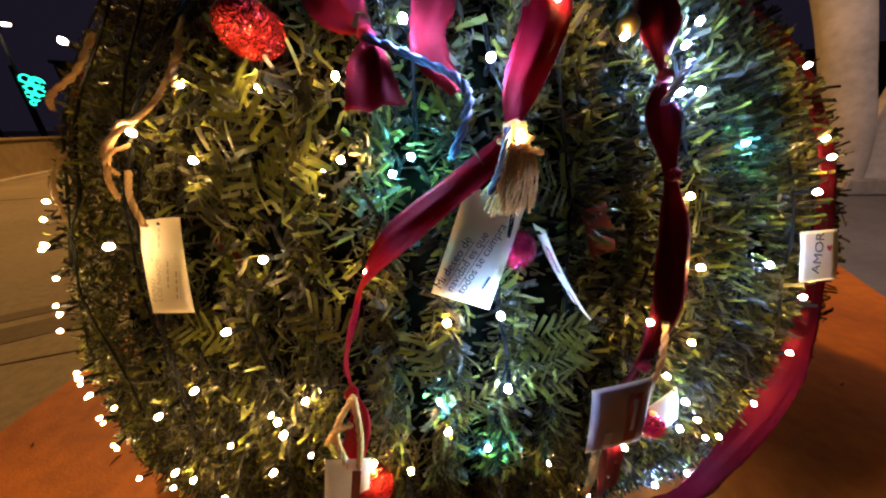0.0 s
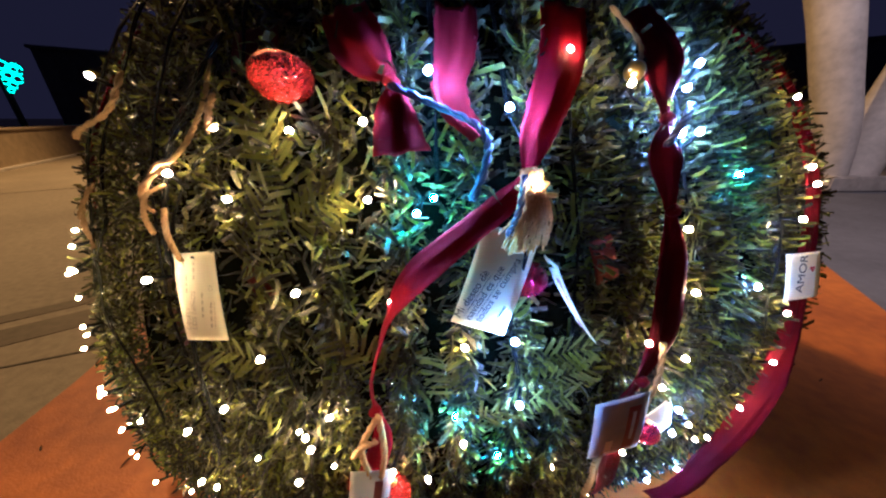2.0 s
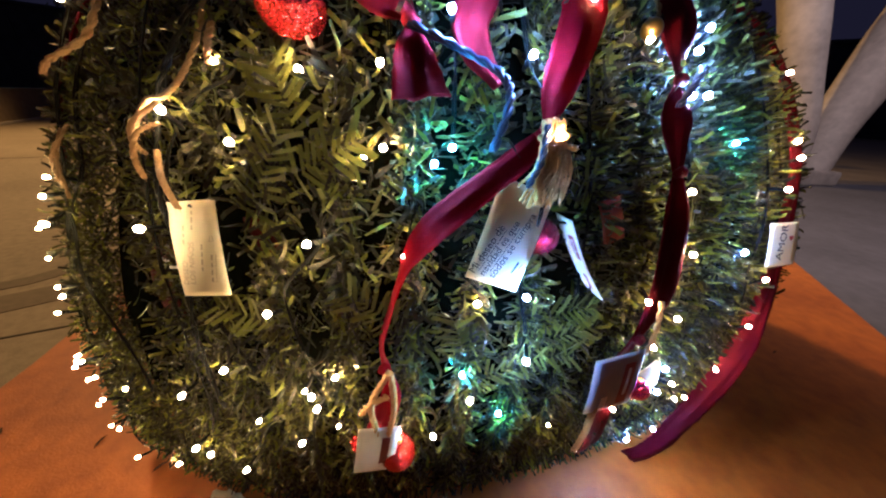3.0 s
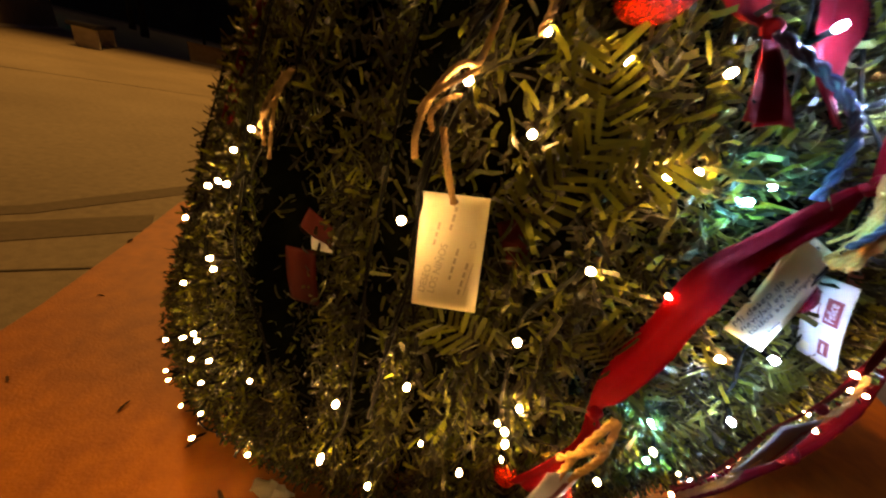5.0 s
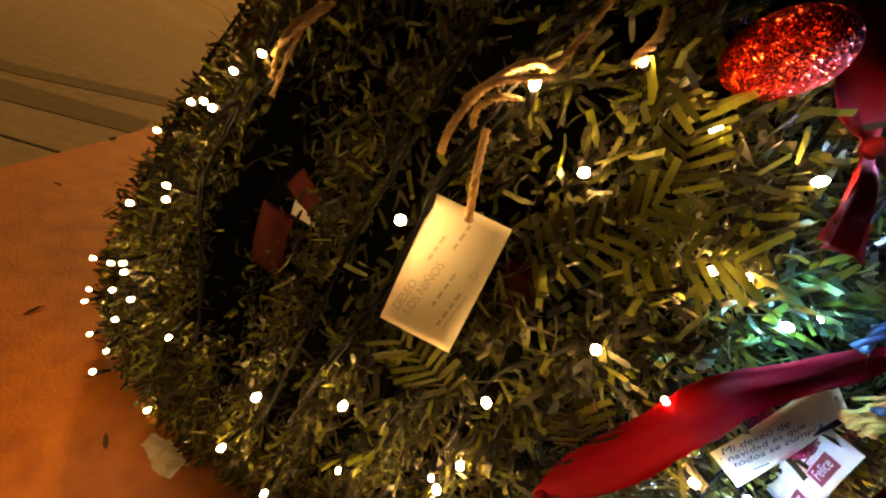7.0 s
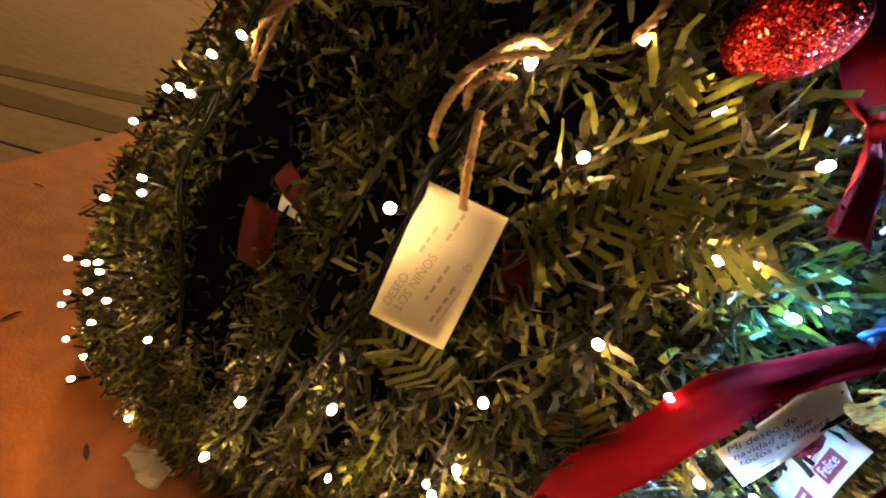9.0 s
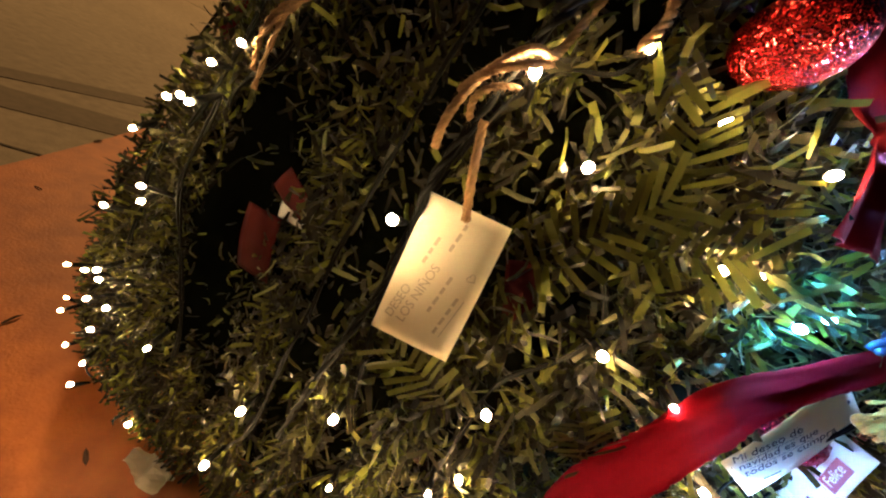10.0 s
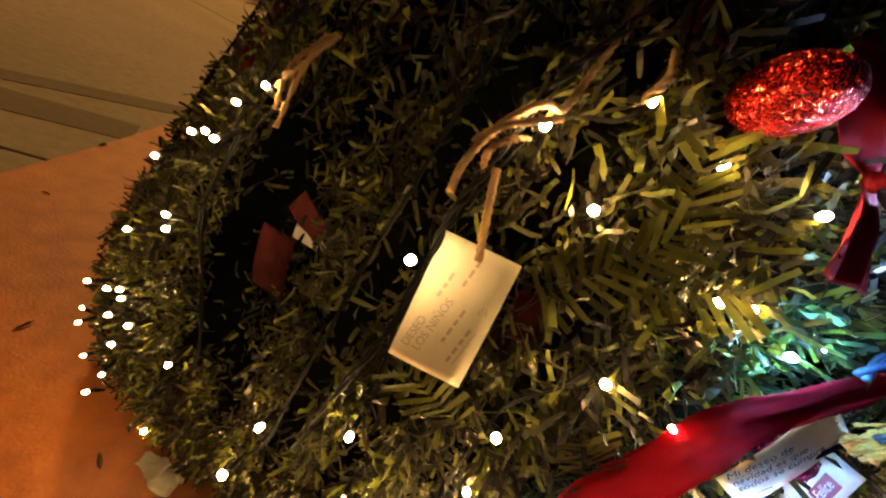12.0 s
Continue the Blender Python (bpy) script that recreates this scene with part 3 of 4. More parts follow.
for key in sorted(columns):
    rows = sorted(columns[key], key=lambda row: -row[0])
    blue = any(row[3] in (B_COOL, B_TEAL) for row in rows)
    string = thing("light_string", "string of tiny lit bulbs on dark green wire", "string lights", "light strings", at=(BX, BY, 0))
    back = Vector((-BX, -BY, 0))
    line = [(rows[0][1] + rnd.uniform(-0.6, 0.6), 1.10, 0.004)]
    for z, az, out, me in rows:
        line.append((az + 0.25, z + 0.004, out - 0.024))
    line.append((rows[-1][1] + rnd.uniform(-1, 1), max(0.12, rows[-1][0] - 0.16), 0.0))
    wire = [tuple(on_ball(r[0], min(1.15, r[1]), r[2] + 0.002 * math.sin(0.7 * i))[0] + back) for i, r in enumerate(smooth_line(line, 8))]
    part("wire", tube(wire, 0.0012, 6), M_WIRE, string, "dark green wire")
    part("wire", tube([(x + 0.003 * math.sin(40 * z), y, z) for x, y, z in wire], 0.0012, 6), M_WIRE, string, "dark green wire")
    for z, az, out, me in rows:
        m = Matrix.Translation(back) @ stand(az, z, out, rnd.uniform(0, 360), rnd.uniform(-50, 50))
        b = share("bulb", me, string, m)
        tagged(b, "cold blue lit bulb" if me == B_COOL else "teal lit bulb" if me == B_TEAL else "warm white lit bulb")
        share("socket", SOCKET, b, Matrix())


# ---- ribbons ----
def ribbon(rows, mat, label, seed=0, folds=0.07):
    """A cloth band through rows of azimuth, height, distance from the skin, width and twist in degrees."""
    rnd = random.Random(seed)
    ties = [r for r in rows if r[3] <= 0.018]
    rows = smooth_line(rows, 9)
    p0 = on_ball(rows[0][0], min(1.17, rows[0][1]), rows[0][2])[0]
    bm = bmesh.new()
    prev, cut = None, 9
    centre = []
    for r in rows:
        centre.append(on_ball(r[0], min(1.17, r[1]), r[2]))
    ph = rnd.random() * 6
    for i, r in enumerate(rows):
        p, n, right, up = centre[i]
        d = (centre[min(i + 1, len(rows) - 1)][0] - centre[max(0, i - 1)][0]).normalized()
        s = d.cross(n).normalized()
        s = Matrix.Rotation(radians(r[4]), 3, d) @ s
        nn = s.cross(d)
        line = []
        for k in range(cut):
            u = k / (cut - 1) - 0.5
            lift = folds * r[3] * (math.sin(u * 9 + ph + i * 0.05) * 0.55 + 0.35 * math.sin(u * 17 - i * 0.21))
            edge = 0.02 * r[3] * rnd.uniform(-1, 1) if k in (0, cut - 1) else 0
            line.append(bm.verts.new(p + s * (u * r[3] + edge) + nn * lift - p0))
        if prev:
            for k in range(cut - 1):
                bm.faces.new((prev[k], prev[k + 1], line[k + 1], line[k]))
        prev = line
    ob = part("ribbon", bm, mat, label=label)
    ob.location = p0
    mod = ob.modifiers.new("thickness", "SOLIDIFY")
    mod.thickness = 0.0007
    for r in ties:
        bm = bmesh.new()
        at = on_ball(r[0], r[1], r[2] + 0.003)[0] - p0
        bmesh.ops.create_icosphere(bm, subdivisions=3, radius=1.0, matrix=Matrix.Translation(at) @ Matrix.Diagonal((0.0085, 0.006, 0.007, 1)))
        for v in bm.verts:
            v.co += (v.co - at) * 0.35 * noise.noise(v.co * 190 + Vector((seed, 0, 0)))
        part("knot", bm, mat, ob, "creased cloth knot")
    return tagged(ob, label, "ribbon", "red ribbons")


ribbon([(8.8, 1.062, 0.022, 0.050, 0), (7.9, 1.008, 0.026, 0.046, 4), (6.7, 0.962, 0.026, 0.040, 8), (5.9, 0.930, 0.024, 0.032, 14), (5.4, 0.897, 0.020, 0.008, 30)], M_RIBBON, "bright red satin ribbon lit from behind, gathered at a knot", 1)
ribbon([(5.3, 0.893, 0.016, 0.010, 0), (4.2, 0.870, 0.010, 0.026, 4), (2.6, 0.848, 0.008, 0.028, 6), (0.9, 0.826, 0.009, 0.031, 10), (-0.9, 0.800, 0.010, 0.033, 28), (-2.3, 0.770, 0.016, 0.034, 66), (-2.9, 0.742, 0.018, 0.037, 84), (-3.3, 0.712, 0.018, 0.038, 86), (-3.8, 0.672, 0.016, 0.030, 76), (-3.7, 0.630, 0.012, 0.012, 30), (-3.4, 0.585, 0.022, 0.026, 0), (-5.2, 0.477, 0.024, 0.034, 10)], M_RIBBON, "dark red satin ribbon slung down across the garland", 2)
ribbon([(15.3, 1.067, 0.022, 0.056, 0), (16.7, 1.030, 0.022, 0.054, 4), (15.7, 0.992, 0.024, 0.044, 6), (15.5, 0.950, 0.022, 0.012, 0), (15.0, 0.914, 0.024, 0.036, 20), (15.5, 0.855, 0.022, 0.012, 30), (15.7, 0.802, 0.026, 0.038, 10), (15.8, 0.753, 0.026, 0.046, 4), (15.8, 0.698, 0.026, 0.042, 0), (15.0, 0.637, 0.024, 0.018, 0), (14.6, 0.563, 0.016, 0.034, 0), (15.8, 0.457, 0.020, 0.040, 0), (19.5, 0.258, 0.020, 0.040, 0)], M_DARK_RIBBON, "wine red satin ribbon tied in two places, hanging down the garland", 3)
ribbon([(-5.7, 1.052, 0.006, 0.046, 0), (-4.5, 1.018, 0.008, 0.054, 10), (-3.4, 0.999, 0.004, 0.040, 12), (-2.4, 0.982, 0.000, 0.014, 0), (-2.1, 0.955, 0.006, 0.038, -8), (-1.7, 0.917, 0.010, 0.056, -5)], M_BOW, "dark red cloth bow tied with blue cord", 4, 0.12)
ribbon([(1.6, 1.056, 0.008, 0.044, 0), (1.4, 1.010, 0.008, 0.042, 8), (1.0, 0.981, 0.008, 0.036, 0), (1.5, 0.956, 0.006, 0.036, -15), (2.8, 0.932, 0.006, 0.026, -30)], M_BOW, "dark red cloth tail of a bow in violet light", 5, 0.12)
ribbon([(31.5, 1.073, 0.000, 0.026, 35), (37.8, 1.028, 0.004, 0.026, 35), (37.4, 0.919, 0.006, 0.026, 30), (36.4, 0.854, 0.010, 0.030, 25), (35.0, 0.790, 0.012, 0.036, 20), (34.5, 0.694, 0.012, 0.042, 20), (34.6, 0.600, 0.018, 0.040, 40), (34.0, 0.515, 0.026, 0.044, 62), (33.4, 0.42, 0.031, 0.046, 66), (33.2, 0.312, 0.036, 0.048, 66), (33.3, 0.191, 0.050, 0.048, 66), (32.0, 0.08, 0.070, 0.048, 66)], M_DARK_RIBBON, "wide wine red ribbon trailing down the side of the ball", 6)
ribbon([(-27.0, 1.06, -0.012, 0.035, 20), (-28.5, 0.97, -0.010, 0.035, 20), (-30.0, 0.88, -0.010, 0.03, 20), (-31.0, 0.80, -0.012, 0.025, 10)], M_DARK_RIBBON, "dark red ribbon high on the garland", 7)


def cord(name, rows, radius, mat, label, category, group="", strands=2, parent=None):
    """Twisted cord through rows of azimuth, height and distance."""
    rows = smooth_line(rows, 10)
    pts = [on_ball(r[0], min(1.17, r[1]), r[2]) for r in rows]
    p0 = pts[0][0]
    ob = thing(name, label, category, group, at=p0) if parent is None else parent
    off = p0 if parent is None else parent.location
    for k in range(strands):
        line = []
        for i, (p, n, right, up) in enumerate(pts):
            a = i * 0.9 + k * 2 * math.pi / strands
            line.append(tuple(p - off + radius * 0.95 * (math.cos(a) * right + math.sin(a) * n)))
        part("strand", tube(line, radius, 7), mat, ob)
    if mat in (M_TWINE, M_RAFFIA):
        # loose fibres, standing off the cord
        rs = random.Random(len(pts) * 31 + int(rows[0][1] * 1000))
        bm = bmesh.new()
        for p, n, right, up in pts:
            for _ in range(5):
                way = Vector((rs.gauss(0, 1), rs.gauss(0, 1), rs.gauss(0, 1))).normalized()
                a, side = p - off + way * radius * 1.4, way.orthogonal().normalized() * 0.00016
                tip = a + way * rs.uniform(0.0015, 0.0050) + Vector((rs.gauss(0, 0.001), rs.gauss(0, 0.001), -0.001))
                bm.faces.new([bm.verts.new(q) for q in (a - side, a + side, tip)])
        part("fibre_fuzz", bm, mat, ob, "loose frayed fibres", smooth=False)
    return ob


TW = "jute twine"
t1 = cord("twine", [(-15.0, 1.010, -0.006), (-14.8, 0.968, -0.006), (-14.9, 0.930, 0.004), (-15.0, 0.908, 0.020), (-15.5, 0.905, 0.026), (-16.0, 0.896, 0.026), (-16.5, 0.876, 0.026), (-16.7, 0.853, 0.024), (-16.6, 0.835, 0.018)], 0.0015, M_TWINE, "frayed jute twine looped and knotted in the garland", TW, "jute twines", 3)
cord("twine", [(-14.9, 0.902, 0.028), (-15.8, 0.890, 0.032), (-16.4, 0.880, 0.030), (-16.8, 0.868, 0.024)], 0.0014, M_TWINE, "", "", parent=t1, strands=3)
cord("twine", [(-15.4, 0.885, 0.020), (-15.9, 0.878, 0.030), (-16.2, 0.868, 0.030), (-16.1, 0.858, 0.022)], 0.0013, M_TWINE, "", "", parent=t1, strands=2)
cord("twine", [(-15.7, 0.861, 0.018), (-15.1, 0.838, 0.024), (-14.4, 0.811, 0.022)], 0.0016, M_TWINE, "", "", parent=t1, strands=3)
cord("black_cable", [(-13.6, 1.03, 0.006), (-14.8, 0.965, 0.012), (-15.7, 0.916, 0.014), (-16.0, 0.860, 0.014), (-16.1, 0.812, 0.012), (-15.6, 0.753, 0.006), (-16.0, 0.649, 0.006), (-16.4, 0.52, 0.0)], 0.0019, M_WIRE, "thick dark cable running down through the garland", "cable", strands=2)
t2 = cord("twine", [(-24.3, 0.873, 0.006), (-24.7, 0.851, 0.014), (-24.8, 0.833, 0.016), (-24.9, 0.806, 0.008)], 0.0011, M_TWINE, "loose jute twine hanging at the garland's edge", TW, "jute twines")
cord("twine", [(-24.0, 0.873, 0.008), (-24.3, 0.843, 0.018), (-25.4, 0.815, 0.010)], 0.0010, M_TWINE, "", "", parent=t2)
cord("twine", [(-24.5, 0.869, 0.010), (-24.2, 0.841, 0.016), (-24.4, 0.796, 0.008)], 0.0010, M_TWINE, "", "", parent=t2)
cord("twine", [(-20.5, 0.993, 0.020), (-20.3, 0.954, 0.026), (-23.5, 0.934, 0.026), (-27.2, 0.922, 0.012)], 0.0018, M_TWINE, "jute twine stretched over the garland", TW, "jute twines")
cord("twine", [(-12.9, 0.969, 0.014), (-12.7, 0.952, 0.020), (-12.9, 0.936, 0.014)], 0.0018, M_TWINE, "short end of jute twine beside a red bauble", TW, "jute twines")
t3 = cord("twine", [(5.2, 0.902, 0.026), (4.7, 0.866, 0.034), (4.7, 0.829, 0.032)], 0.0021, M_RAFFIA, "pale raffia tassel knotted above a wish card", TW, "jute twines", 3)
rnd = random.Random(31)
for k in range(26):
    a0, a1 = 5.0 + 0.035 * k, 4.0 + 0.105 * k + rnd.uniform(-0.2, 0.2)
    low_end = 0.822 + 0.010 * rnd.random() + (0.020 if k % 7 == 0 else 0)
    cord("twine", [(a0, 0.902 + 0.005 * rnd.random(), 0.026 + 0.006 * (k % 3)), ((a0 + a1) / 2 + rnd.uniform(-0.3, 0.5), 0.866, 0.028 + 0.010 * rnd.random()), (a1, low_end, 0.018 + 0.008 * rnd.random())], 0.0009, M_RAFFIA, "", "", parent=t3)
cord("twine", [(5.2, 0.882, 0.036), (6.1, 0.883, 0.038), (6.9, 0.880, 0.030)], 0.0022, M_RAFFIA, "", "", parent=t3)
cord("twine", [(4.6, 0.890, 0.034), (5.4, 0.886, 0.041), (6.2, 0.893, 0.034)], 0.0024, M_RAFFIA, "", "", parent=t3, strands=3)
t4 = cord("twine", [(-3.3, 0.644, 0.032), (-4.4, 0.599, 0.038), (-4.2, 0.539, 0.036)], 0.0021, M_RAFFIA, "jute twine knotted round a ribbon end", TW, "jute twines", 3)
cord("twine", [(-3.2, 0.645, 0.034), (-3.0, 0.594, 0.040), (-3.5, 0.537, 0.036)], 0.0021, M_RAFFIA, "", "", parent=t4, strands=3)
cord("twine", [(-3.4, 0.615, 0.040), (-4.3, 0.606, 0.042), (-5.1, 0.578, 0.034)], 0.0021, M_RAFFIA, "", "", parent=t4)
cord("twine", [(13.0, 1.067, 0.02), (14.5, 1.026, 0.022), (13.6, 0.998, 0.022)], 0.0016, M_TWINE, "thin twine holding a gold bauble", TW, "jute twines")
cord("twine", [(15.6, 0.699, 0.032), (15.7, 0.652, 0.036), (16.0, 0.592, 0.03)], 0.0020, M_TWINE, "thin pale twine beside a wine red ribbon", TW, "jute twines")
cord("twine", [(13.3, 0.521, 0.030), (12.9, 0.484, 0.038), (13.5, 0.445, 0.036), (14.6, 0.355, 0.03)], 0.0028, M_TWINE, "gold twine bow under a card", TW, "jute twines", 3)
cord("blue_cord", [(-2.4, 0.978, 0.010), (0.3, 0.960, 0.016), (2.7, 0.941, 0.016), (3.2, 0.917, 0.016), (2.3, 0.874, 0.014)], 0.0026, M_BLUE, "shiny blue cord tying a bow", "cord", strands=2)
cord("blue_cord", [(17.7, 0.966, 0.028), (15.9, 0.946, 0.036), (14.9, 0.923, 0.028)], 0.0026, M_BLUE, "blue cord tied round a wine red ribbon", "cord")
cord("blue_cord", [(5.0, 0.901, 0.036), (4.5, 0.870, 0.042), (4.1, 0.845, 0.03)], 0.0020, M_BLUE, "dark cord hanging beside a twine tassel", "cord")


# ---- cards ----
def text_mesh(words, size, name="writing"):
    cu = bpy.data.curves.new(name, "FONT")
    cu.body, cu.size, cu.align_x, cu.align_y, cu.extrude = words, size, "CENTER", "CENTER", 0.00008
    ob = bpy.data.objects.new(name, cu)
    scene.collection.objects.link(ob)
    bpy.context.view_layer.update()
    me = bpy.data.meshes.new_from_object(ob.evaluated_get(bpy.context.evaluated_depsgraph_get()))
    bpy.data.objects.remove(ob)
    return me


def bow(x, y, width, height, bend):
    return bend * height * (1 - (2 * y / height) ** 2) + 0.012 * width * math.sin(3 * x / width + 2)


def lay(me, ob, x, y, turn, lift=0.0015):
    """Turns a flat mesh into place on a card and lays it on the card's bowed face."""
    me.transform(pose(x, y, 0, 0, 0, turn))
    for v in me.vertices:
        v.co.z += bow(v.co.x, v.co.y, *ob["form"]) + lift


def card(m, width, height, mat, label, category="card", bend=0.03, hole=False, thick=0.0006, group="wish cards"):
    """A card with y along its length, its face towards +z, slightly bowed."""
    ob = thing("wish_card", label, category, group)
    bm = bmesh.new()
    nx, ny = 6, 14
    grid = {}
    for i in range(nx + 1):
        for j in range(ny + 1):
            x, y = (i / nx - 0.5) * width, (j / ny - 0.5) * height
            zz = bow(x, y, width, height, bend)
            for s in (0, 1):
                grid[i, j, s] = bm.verts.new((x, y, zz + s * thick))
    for i in range(nx):
        for j in range(ny):
            bm.faces.new([grid[i + a, j + b, 1] for a, b in ((0, 0), (1, 0), (1, 1), (0, 1))])
            bm.faces.new([grid[i + a, j + b, 0] for a, b in ((0, 1), (1, 1), (1, 0), (0, 0))])
    for i in range(nx):
        for j in (0, ny):
            q = [grid[i, j, 0], grid[i + 1, j, 0], grid[i + 1, j, 1], grid[i, j, 1]]
            bm.faces.new(q if j == 0 else q[::-1])
    for j in range(ny):
        for i in (0, nx):
            q = [grid[i, j, 0], grid[i, j + 1, 0], grid[i, j + 1, 1], grid[i, j, 1]]
            bm.faces.new(q[::-1] if i == 0 else q)
    part("card_sheet", bm, mat, ob)
    ob["form"] = (width, height, bend)
    if hole:
        bm = tube([(0, 0.44 * height, bend * height * 0.25 + thick), (0, 0.44 * height, bend * height * 0.25 + thick + 0.0006)], 0.0026, 12)
        part("punched_hole", bm, M_INK, ob, "dark punched hole")
    ob.matrix_basis = m
    return ob


def write(ob, words, size, x, y, turn, mat, lift=0.0015):
    me = text_mesh(words, size)
    me.materials.append(mat)
    lay(me, ob, x, y, turn, lift)
    share("writing", me, ob, Matrix())


def bar(ob, name, length, high, x, y, turn, mat, label="", lift=0.0015):
    """A flat printed or written bar on a card."""
    bm = bmesh.new()
    bmesh.ops.create_grid(bm, x_segments=10, y_segments=2, size=0.5, matrix=Matrix.Diagonal((length, high, 1, 1)))
    o = part(name, bm, mat, ob, label, smooth=False)
    lay(o.data, ob, x, y, turn, lift)
    return o


def between(top, bottom, out_top, out_bottom, yaw=0.0):
    """A pose whose y runs from the bottom to the top point on the ball."""
    a, n, right, up = on_ball(*top, out_top)
    b, n2, _, _ = on_ball(*bottom, out_bottom)
    y = (a - b).normalized()
    x = y.cross((n + n2).normalized()).normalized()
    m = Matrix((x, y, x.cross(y))).transposed().to_4x4()
    return Matrix.Translation((a + b) / 2) @ m @ pose(0, 0, 0, 0, yaw, 0), (a - b).length


X = Vector((0.0528, -0.0111, 0.0085)).normalized()
Y = Vector((-0.0080, 0.0283, 0.0923)).normalized()
Z = X.cross(Y).normalized()
X = Y.cross(Z)
wish = card(Matrix.Translation((-0.285, 0.279, 0.768)) @ Matrix((X, Y, Z)).transposed().to_4x4(), 0.056, 0.098, M_CARD, "cream paper wish card with faint pencil writing on twine", bend=0.015, hole=True)
write(wish, "DESEO", 0.0085, -0.018, -0.024, 80, M_PENCIL)
write(wish, "LOS NIÑOS", 0.0088, -0.008, -0.014, 80, M_PENCIL)
for x, y, lengths in ((-0.018, 0.006, (0.005, 0.004, 0.006)), (-0.008, 0.020, (0.005, 0.006, 0.004)), (0.003, -0.022, (0.004, 0.006, 0.005, 0.006)), (0.014, -0.034, (0.005, 0.006, 0.005, 0.006))):
    for length in lengths:
        y += length / 2
        bar(wish, "writing_line", length, 0.0022, x + 0.17 * (y + 0.02), y, 80, M_PENCIL)
        y += length / 2 + 0.0022
bar(wish, "writing_line", 0.030, 0.0006, 0.0185, -0.020, 80, M_PENCIL)
outline = [(0.0030 * math.sin(t) ** 3, 0.0030 * (13 * math.cos(t) - 5 * math.cos(2 * t) - 2 * math.cos(3 * t) - math.cos(4 * t)) / 16, 0) for t in (2 * math.pi * k / 20 for k in range(21))]
sketch = part("heart_outline", tube(outline, 0.0003, 5), M_PENCIL, wish)
lay(sketch.data, wish, 0.019, 0.010, 60)

m, h = between((4.8, 0.838), (2.8, 0.738), 0.005, 0.010)
centre = card(m, 0.062, 0.112, M_CARD, "cream wish card with dark handwriting below a twine tassel", bend=0.02, hole=True)
write(centre, "Mi deseo de", 0.0120, -0.020, -0.020, 76, M_INK)
bar(centre, "writing_line", 0.052, 0.0006, -0.0135, -0.019, 76, M_INK)
write(centre, "navidad es que", 0.0116, -0.007, -0.015, 76, M_INK)
bar(centre, "writing_line", 0.056, 0.0006, -0.0005, -0.015, 76, M_INK)
write(centre, "todos se cumpra", 0.0120, 0.006, -0.008, 76, M_INK)
bar(centre, "writing_line", 0.015, 0.0026, 0.018, -0.030, 76, M_INK)
bar(centre, "writing_line", 0.015, 0.0007, 0.0225, -0.031, 76, M_INK)

m, h = between((6.9, 0.820), (10.8, 0.702), 0.010, 0.014, -100)
edge = card(m, 0.036, 0.112, M_WHITE, "white printed card hanging behind a wish card", bend=0.03)
bar(edge, "printed_band", 0.032, 0.0125, 0.007, 0.020, 90, M_LOGO, "dark red printed band")
write(edge, "Felice", 0.0105, 0.007, 0.020, 90, M_WHITE, 0.0022)
bar(edge, "printed_rule", 0.020, 0.0012, -0.004, 0.016, 90, M_LOGO, "thin dark printed rule")
bar(edge, "printed_band", 0.022, 0.0090, 0.006, -0.030, 90, M_LOGO, "dark red printed band")
bar(edge, "printed_mark", 0.014, 0.0020, 0.006, -0.030, 90, M_WHITE, "pale cursive mark", 0.0022)
bar(edge, "printed_patch", 0.014, 0.009, -0.010, -0.040, 90, M_CARD, "cream printed patch")

m, h = between((31.4, 0.771), (31.0, 0.702), 0.026, 0.034, -22)
amor = card(m, 0.064, 0.070, M_CARD, "cream card lettered AMOR with a red heart", bend=0.02)
write(amor, "AMOR", 0.020, -0.004, 0.004, 82, M_INK)
bm = bmesh.new()
pts = [bm.verts.new((0.0052 * math.sin(t) ** 3, 0.0052 * (13 * math.cos(t) - 5 * math.cos(2 * t) - 2 * math.cos(3 * t) - math.cos(4 * t)) / 16, 0)) for t in (2 * math.pi * k / 24 for k in range(24))]
bm.faces.new(pts)
heart = part("heart", bm, M_HEART, amor, "small red heart", smooth=False)
lay(heart.data, amor, 0.015, 0.010, 0)

m, h = between((13.5, 0.622), (14.2, 0.506), 0.030, 0.036, -6)
grey = card(m, 0.078, 0.112, M_GREY, "grey printed card with a dark red band", bend=0.02)
bar(grey, "printed_band", 0.085, 0.018, 0.019, -0.004, 90, M_LOGO, "dark red printed band")
bar(grey, "printed_mark", 0.055, 0.005, 0.019, 0.002, 90, M_WHITE, "pale cursive mark", 0.0022)
bar(grey, "printed_patch", 0.024, 0.010, -0.012, -0.034, 90, M_CARD, "cream printed patch")
m, h = between((18.2, 0.573), (20.2, 0.480), 0.020, 0.026)
card(m, 0.052, 0.075, M_CARD, "small cream card behind a dark red bauble", bend=0.02)
m, h = between((-4.0, 0.556), (-4.8, 0.456), 0.036, 0.042, 12)
low = card(m, 0.050, 0.095, M_WHITE, "white printed card hanging from a twine knot", bend=0.04)
bar(low, "printed_band", 0.055, 0.010, 0.010, 0.004, 90, M_LOGO, "dark red printed band")

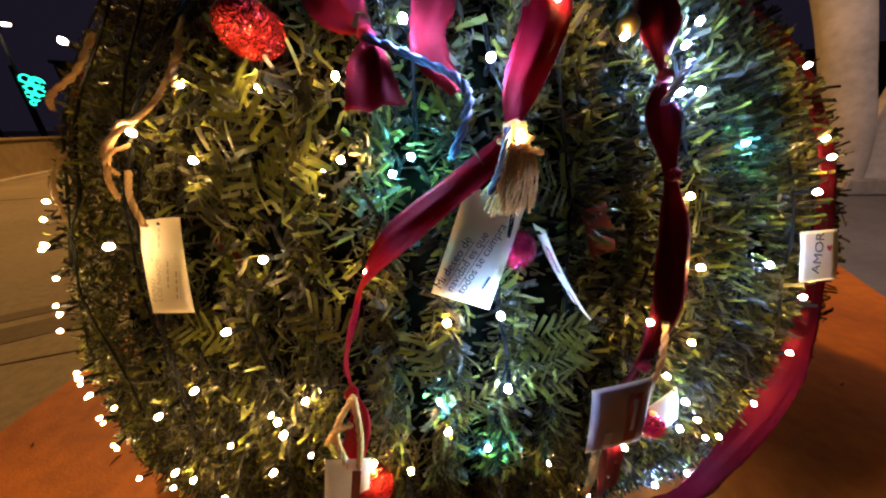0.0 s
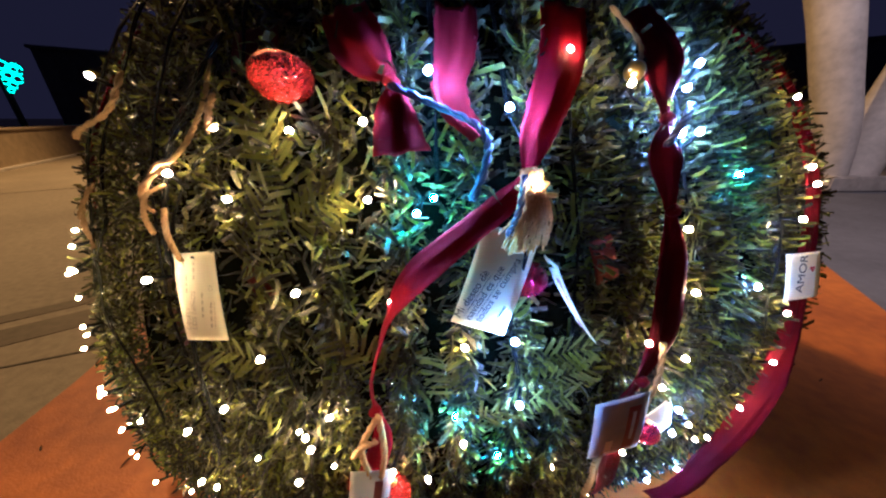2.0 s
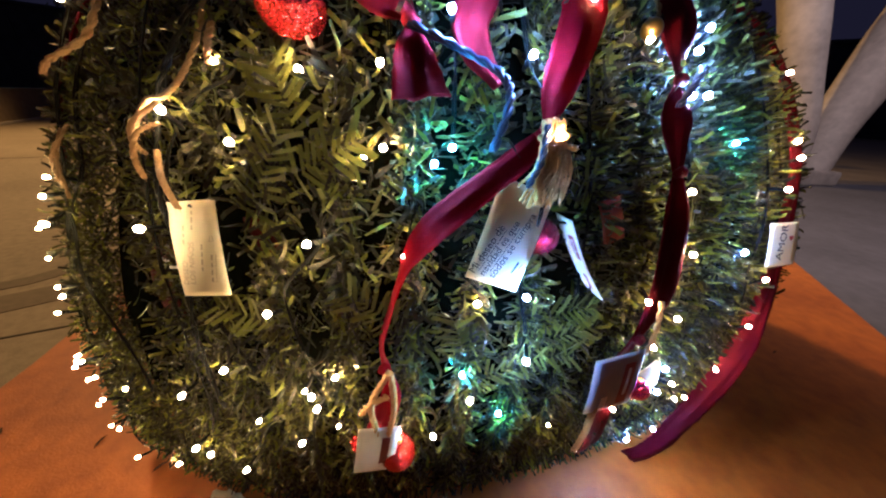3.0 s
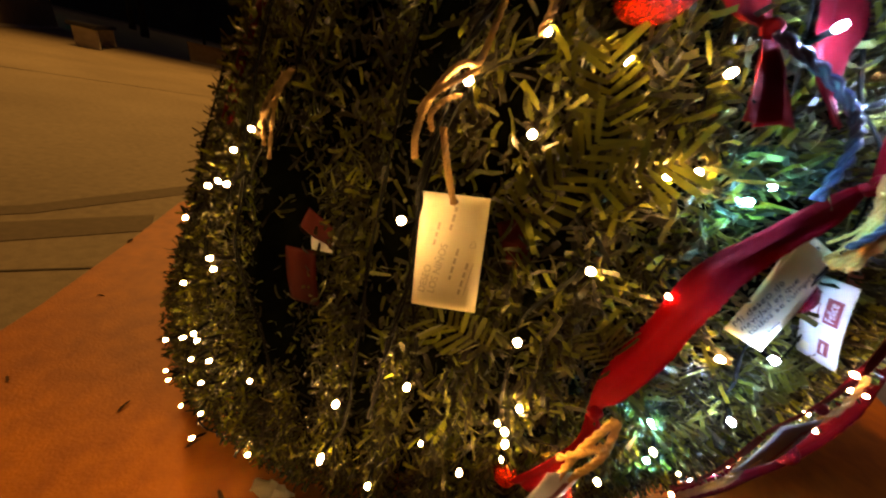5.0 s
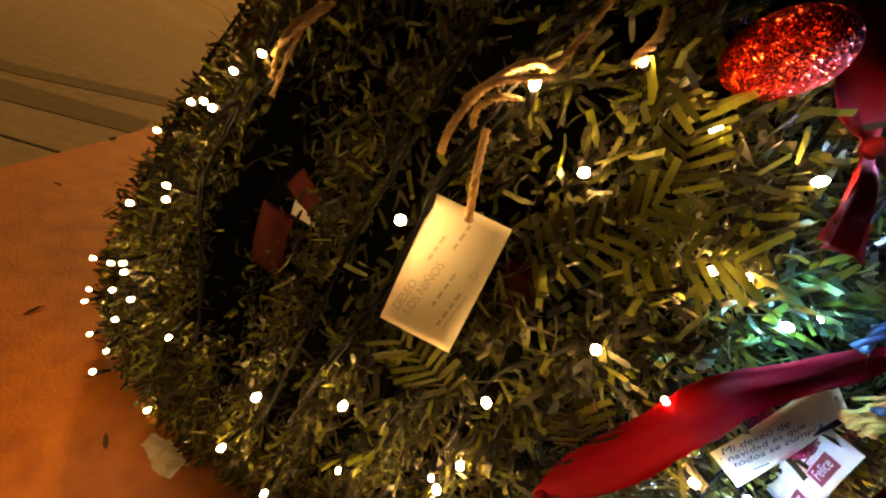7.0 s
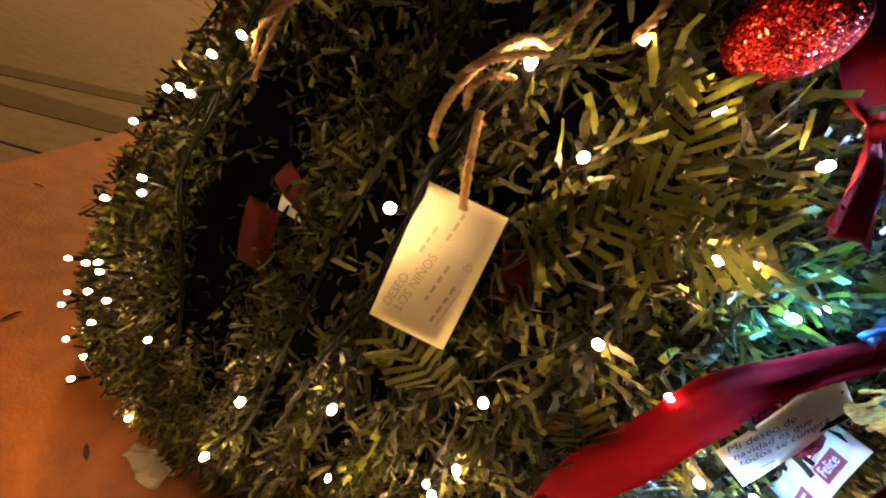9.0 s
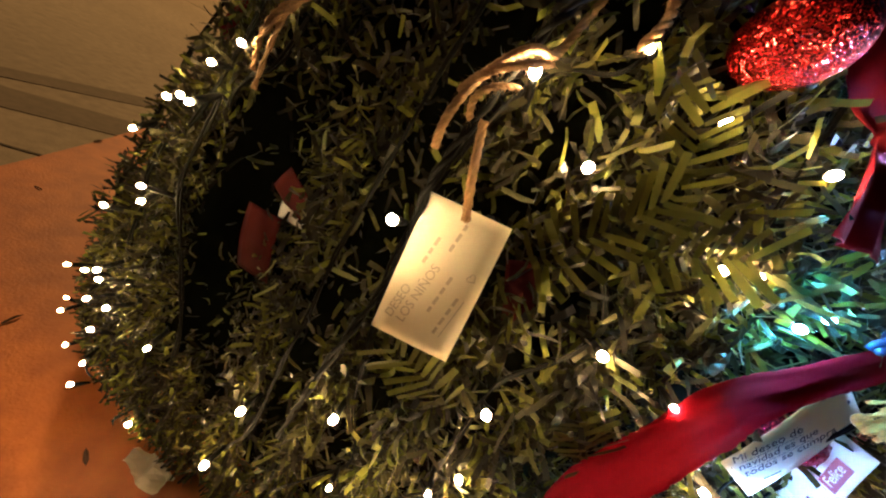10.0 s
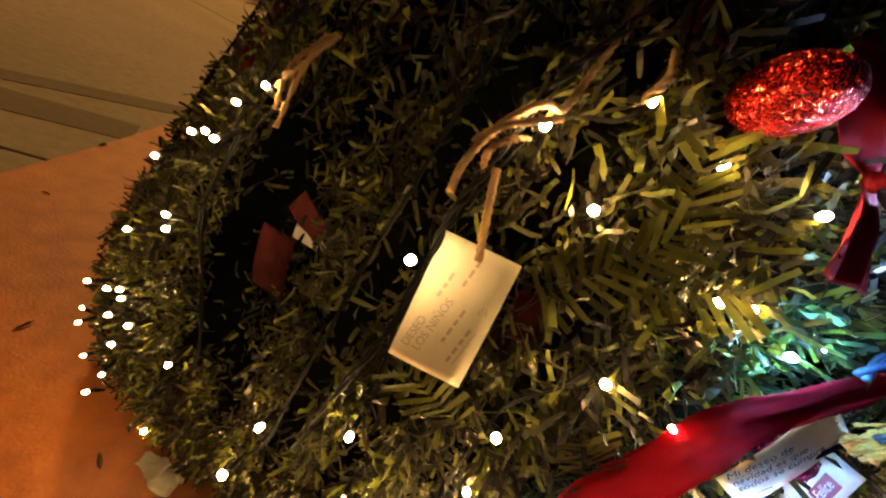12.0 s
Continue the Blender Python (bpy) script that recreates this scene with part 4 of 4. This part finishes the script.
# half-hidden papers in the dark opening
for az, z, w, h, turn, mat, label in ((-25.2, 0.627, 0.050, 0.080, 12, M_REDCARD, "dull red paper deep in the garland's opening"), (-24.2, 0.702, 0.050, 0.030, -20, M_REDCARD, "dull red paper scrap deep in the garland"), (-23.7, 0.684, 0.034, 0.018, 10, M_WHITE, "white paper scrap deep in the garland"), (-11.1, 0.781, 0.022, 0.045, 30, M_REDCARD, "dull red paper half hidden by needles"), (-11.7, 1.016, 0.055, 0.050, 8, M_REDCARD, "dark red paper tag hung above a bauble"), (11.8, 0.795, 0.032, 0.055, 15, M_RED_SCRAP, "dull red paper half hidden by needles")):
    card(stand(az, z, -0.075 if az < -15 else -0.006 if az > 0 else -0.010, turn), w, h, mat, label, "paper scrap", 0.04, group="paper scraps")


# ---- baubles ----
def bauble(az, z, out, r, mat, label, squash=1.0, lean=0.0):
    ob = thing("bauble", label, "bauble", "baubles")
    bm = bmesh.new()
    bmesh.ops.create_uvsphere(bm, u_segments=40, v_segments=24, radius=r, matrix=Matrix.Diagonal((1, squash, 1, 1)))
    part("shell", bm, mat, ob)
    part("cap", tube([(0, r * squash * 0.97, 0), (0, r * squash * 1.06, 0), (0, r * squash * 1.16, 0)], [r * 0.22, r * 0.24, r * 0.17], 14), M_GOLD, ob, "gold crimped cap")
    ring = [(r * 0.11 * math.cos(a), r * squash * 1.22 + r * 0.11 * math.sin(a), 0) for a in (k * math.pi / 6 for k in range(13))]
    part("hanging_loop", tube(ring, r * 0.025, 6), M_GOLD, ob, "thin gold wire loop")
    ob.matrix_basis = stand(az, z, out, lean)
    return ob


bauble(-8.6, 0.983, 0.014, 0.0295, M_GLITTER, "large red glitter bauble hanging in the garland", 0.66, 9)
bauble(6.3, 0.780, -0.010, 0.022, M_PINK, "crimson glitter bauble behind a wish card")
bauble(17.0, 0.535, 0.034, 0.0175, M_PINK, "dark red glitter bauble beside a grey card")
bauble(-3.0, 0.478, 0.028, 0.024, M_GLITTER, "red glitter bauble behind a hanging card")
bauble(-6.0, 0.467, 0.006, 0.016, M_GLITTER, "red glitter bauble low in the garland")
bauble(5.3, 0.829, 0.016, 0.0062, M_GOLD, "small gold bead under a twine tassel")
bauble(13.7, 0.998, 0.018, 0.011, M_GOLD, "small gold bauble hung on thin twine")

# ---- litter on the floor ----
paper = thing("paper_scrap", "crumpled white paper scrap on the orange floor", "paper", at=(-0.515, 0.405, 0.016))
bm = bmesh.new()
rnd = random.Random(3)
bmesh.ops.create_grid(bm, x_segments=9, y_segments=6, size=0.5, matrix=Matrix.Diagonal((0.092, 0.034, 1, 1)))
for v in bm.verts:
    v.co.z = 0.016 * noise.noise(v.co * 45) + 0.010 * noise.noise(v.co * 110)
    v.co.y += 0.010 * noise.noise(v.co * 38 + Vector((0, 7, 0)))
    v.co.x += 0.008 * noise.noise(v.co * 60 + Vector((4, 0, 0)))
part("crumpled_sheet", bm, M_CARD, paper, smooth=False)
paper.rotation_euler.z = radians(-18)
rnd = random.Random(8)
leaf_bm = []
for k in range(3):
    bm = bmesh.new()
    L = [(-0.5, 0, 0), (-0.2, 0.16, 0.06), (0.2, 0.13, 0.10), (0.5, 0, 0.02), (0.2, -0.12, 0.08), (-0.2, -0.15, 0.04)]
    vs = [bm.verts.new((x * 0.036, y * 0.020 * (1 + 0.4 * k), z * 0.05)) for x, y, z in L]
    bm.faces.new((vs[0], vs[1], vs[2], vs[3]))
    bm.faces.new((vs[0], vs[3], vs[4], vs[5]))
    leaf_bm.append(mesh_of("leaf", bm, M_LEAF, False))
for k, (x, y) in enumerate(((-0.95, 0.575), (-0.74, 0.50), (-0.59, 0.48), (-1.32, 0.95), (-1.02, 0.80), (-1.1, 0.4), (-0.85, 0.36), (1.9, 1.25), (2.1, 1.6), (-0.7, 0.30), (-1.25, 0.62), (-1.5, 1.3), (1.5, 0.85), (-0.62, 0.40))):
    leaf = new("dry_leaf", leaf_bm[k % 3])
    leaf.matrix_basis = pose(x, y, 0.0055, 0, 0, rnd.uniform(0, 360)) @ Matrix.Scale(rnd.uniform(0.7, 1.1), 4)
    tagged(leaf, "small dry brown leaf on the painted floor", "leaf", "fallen leaves")
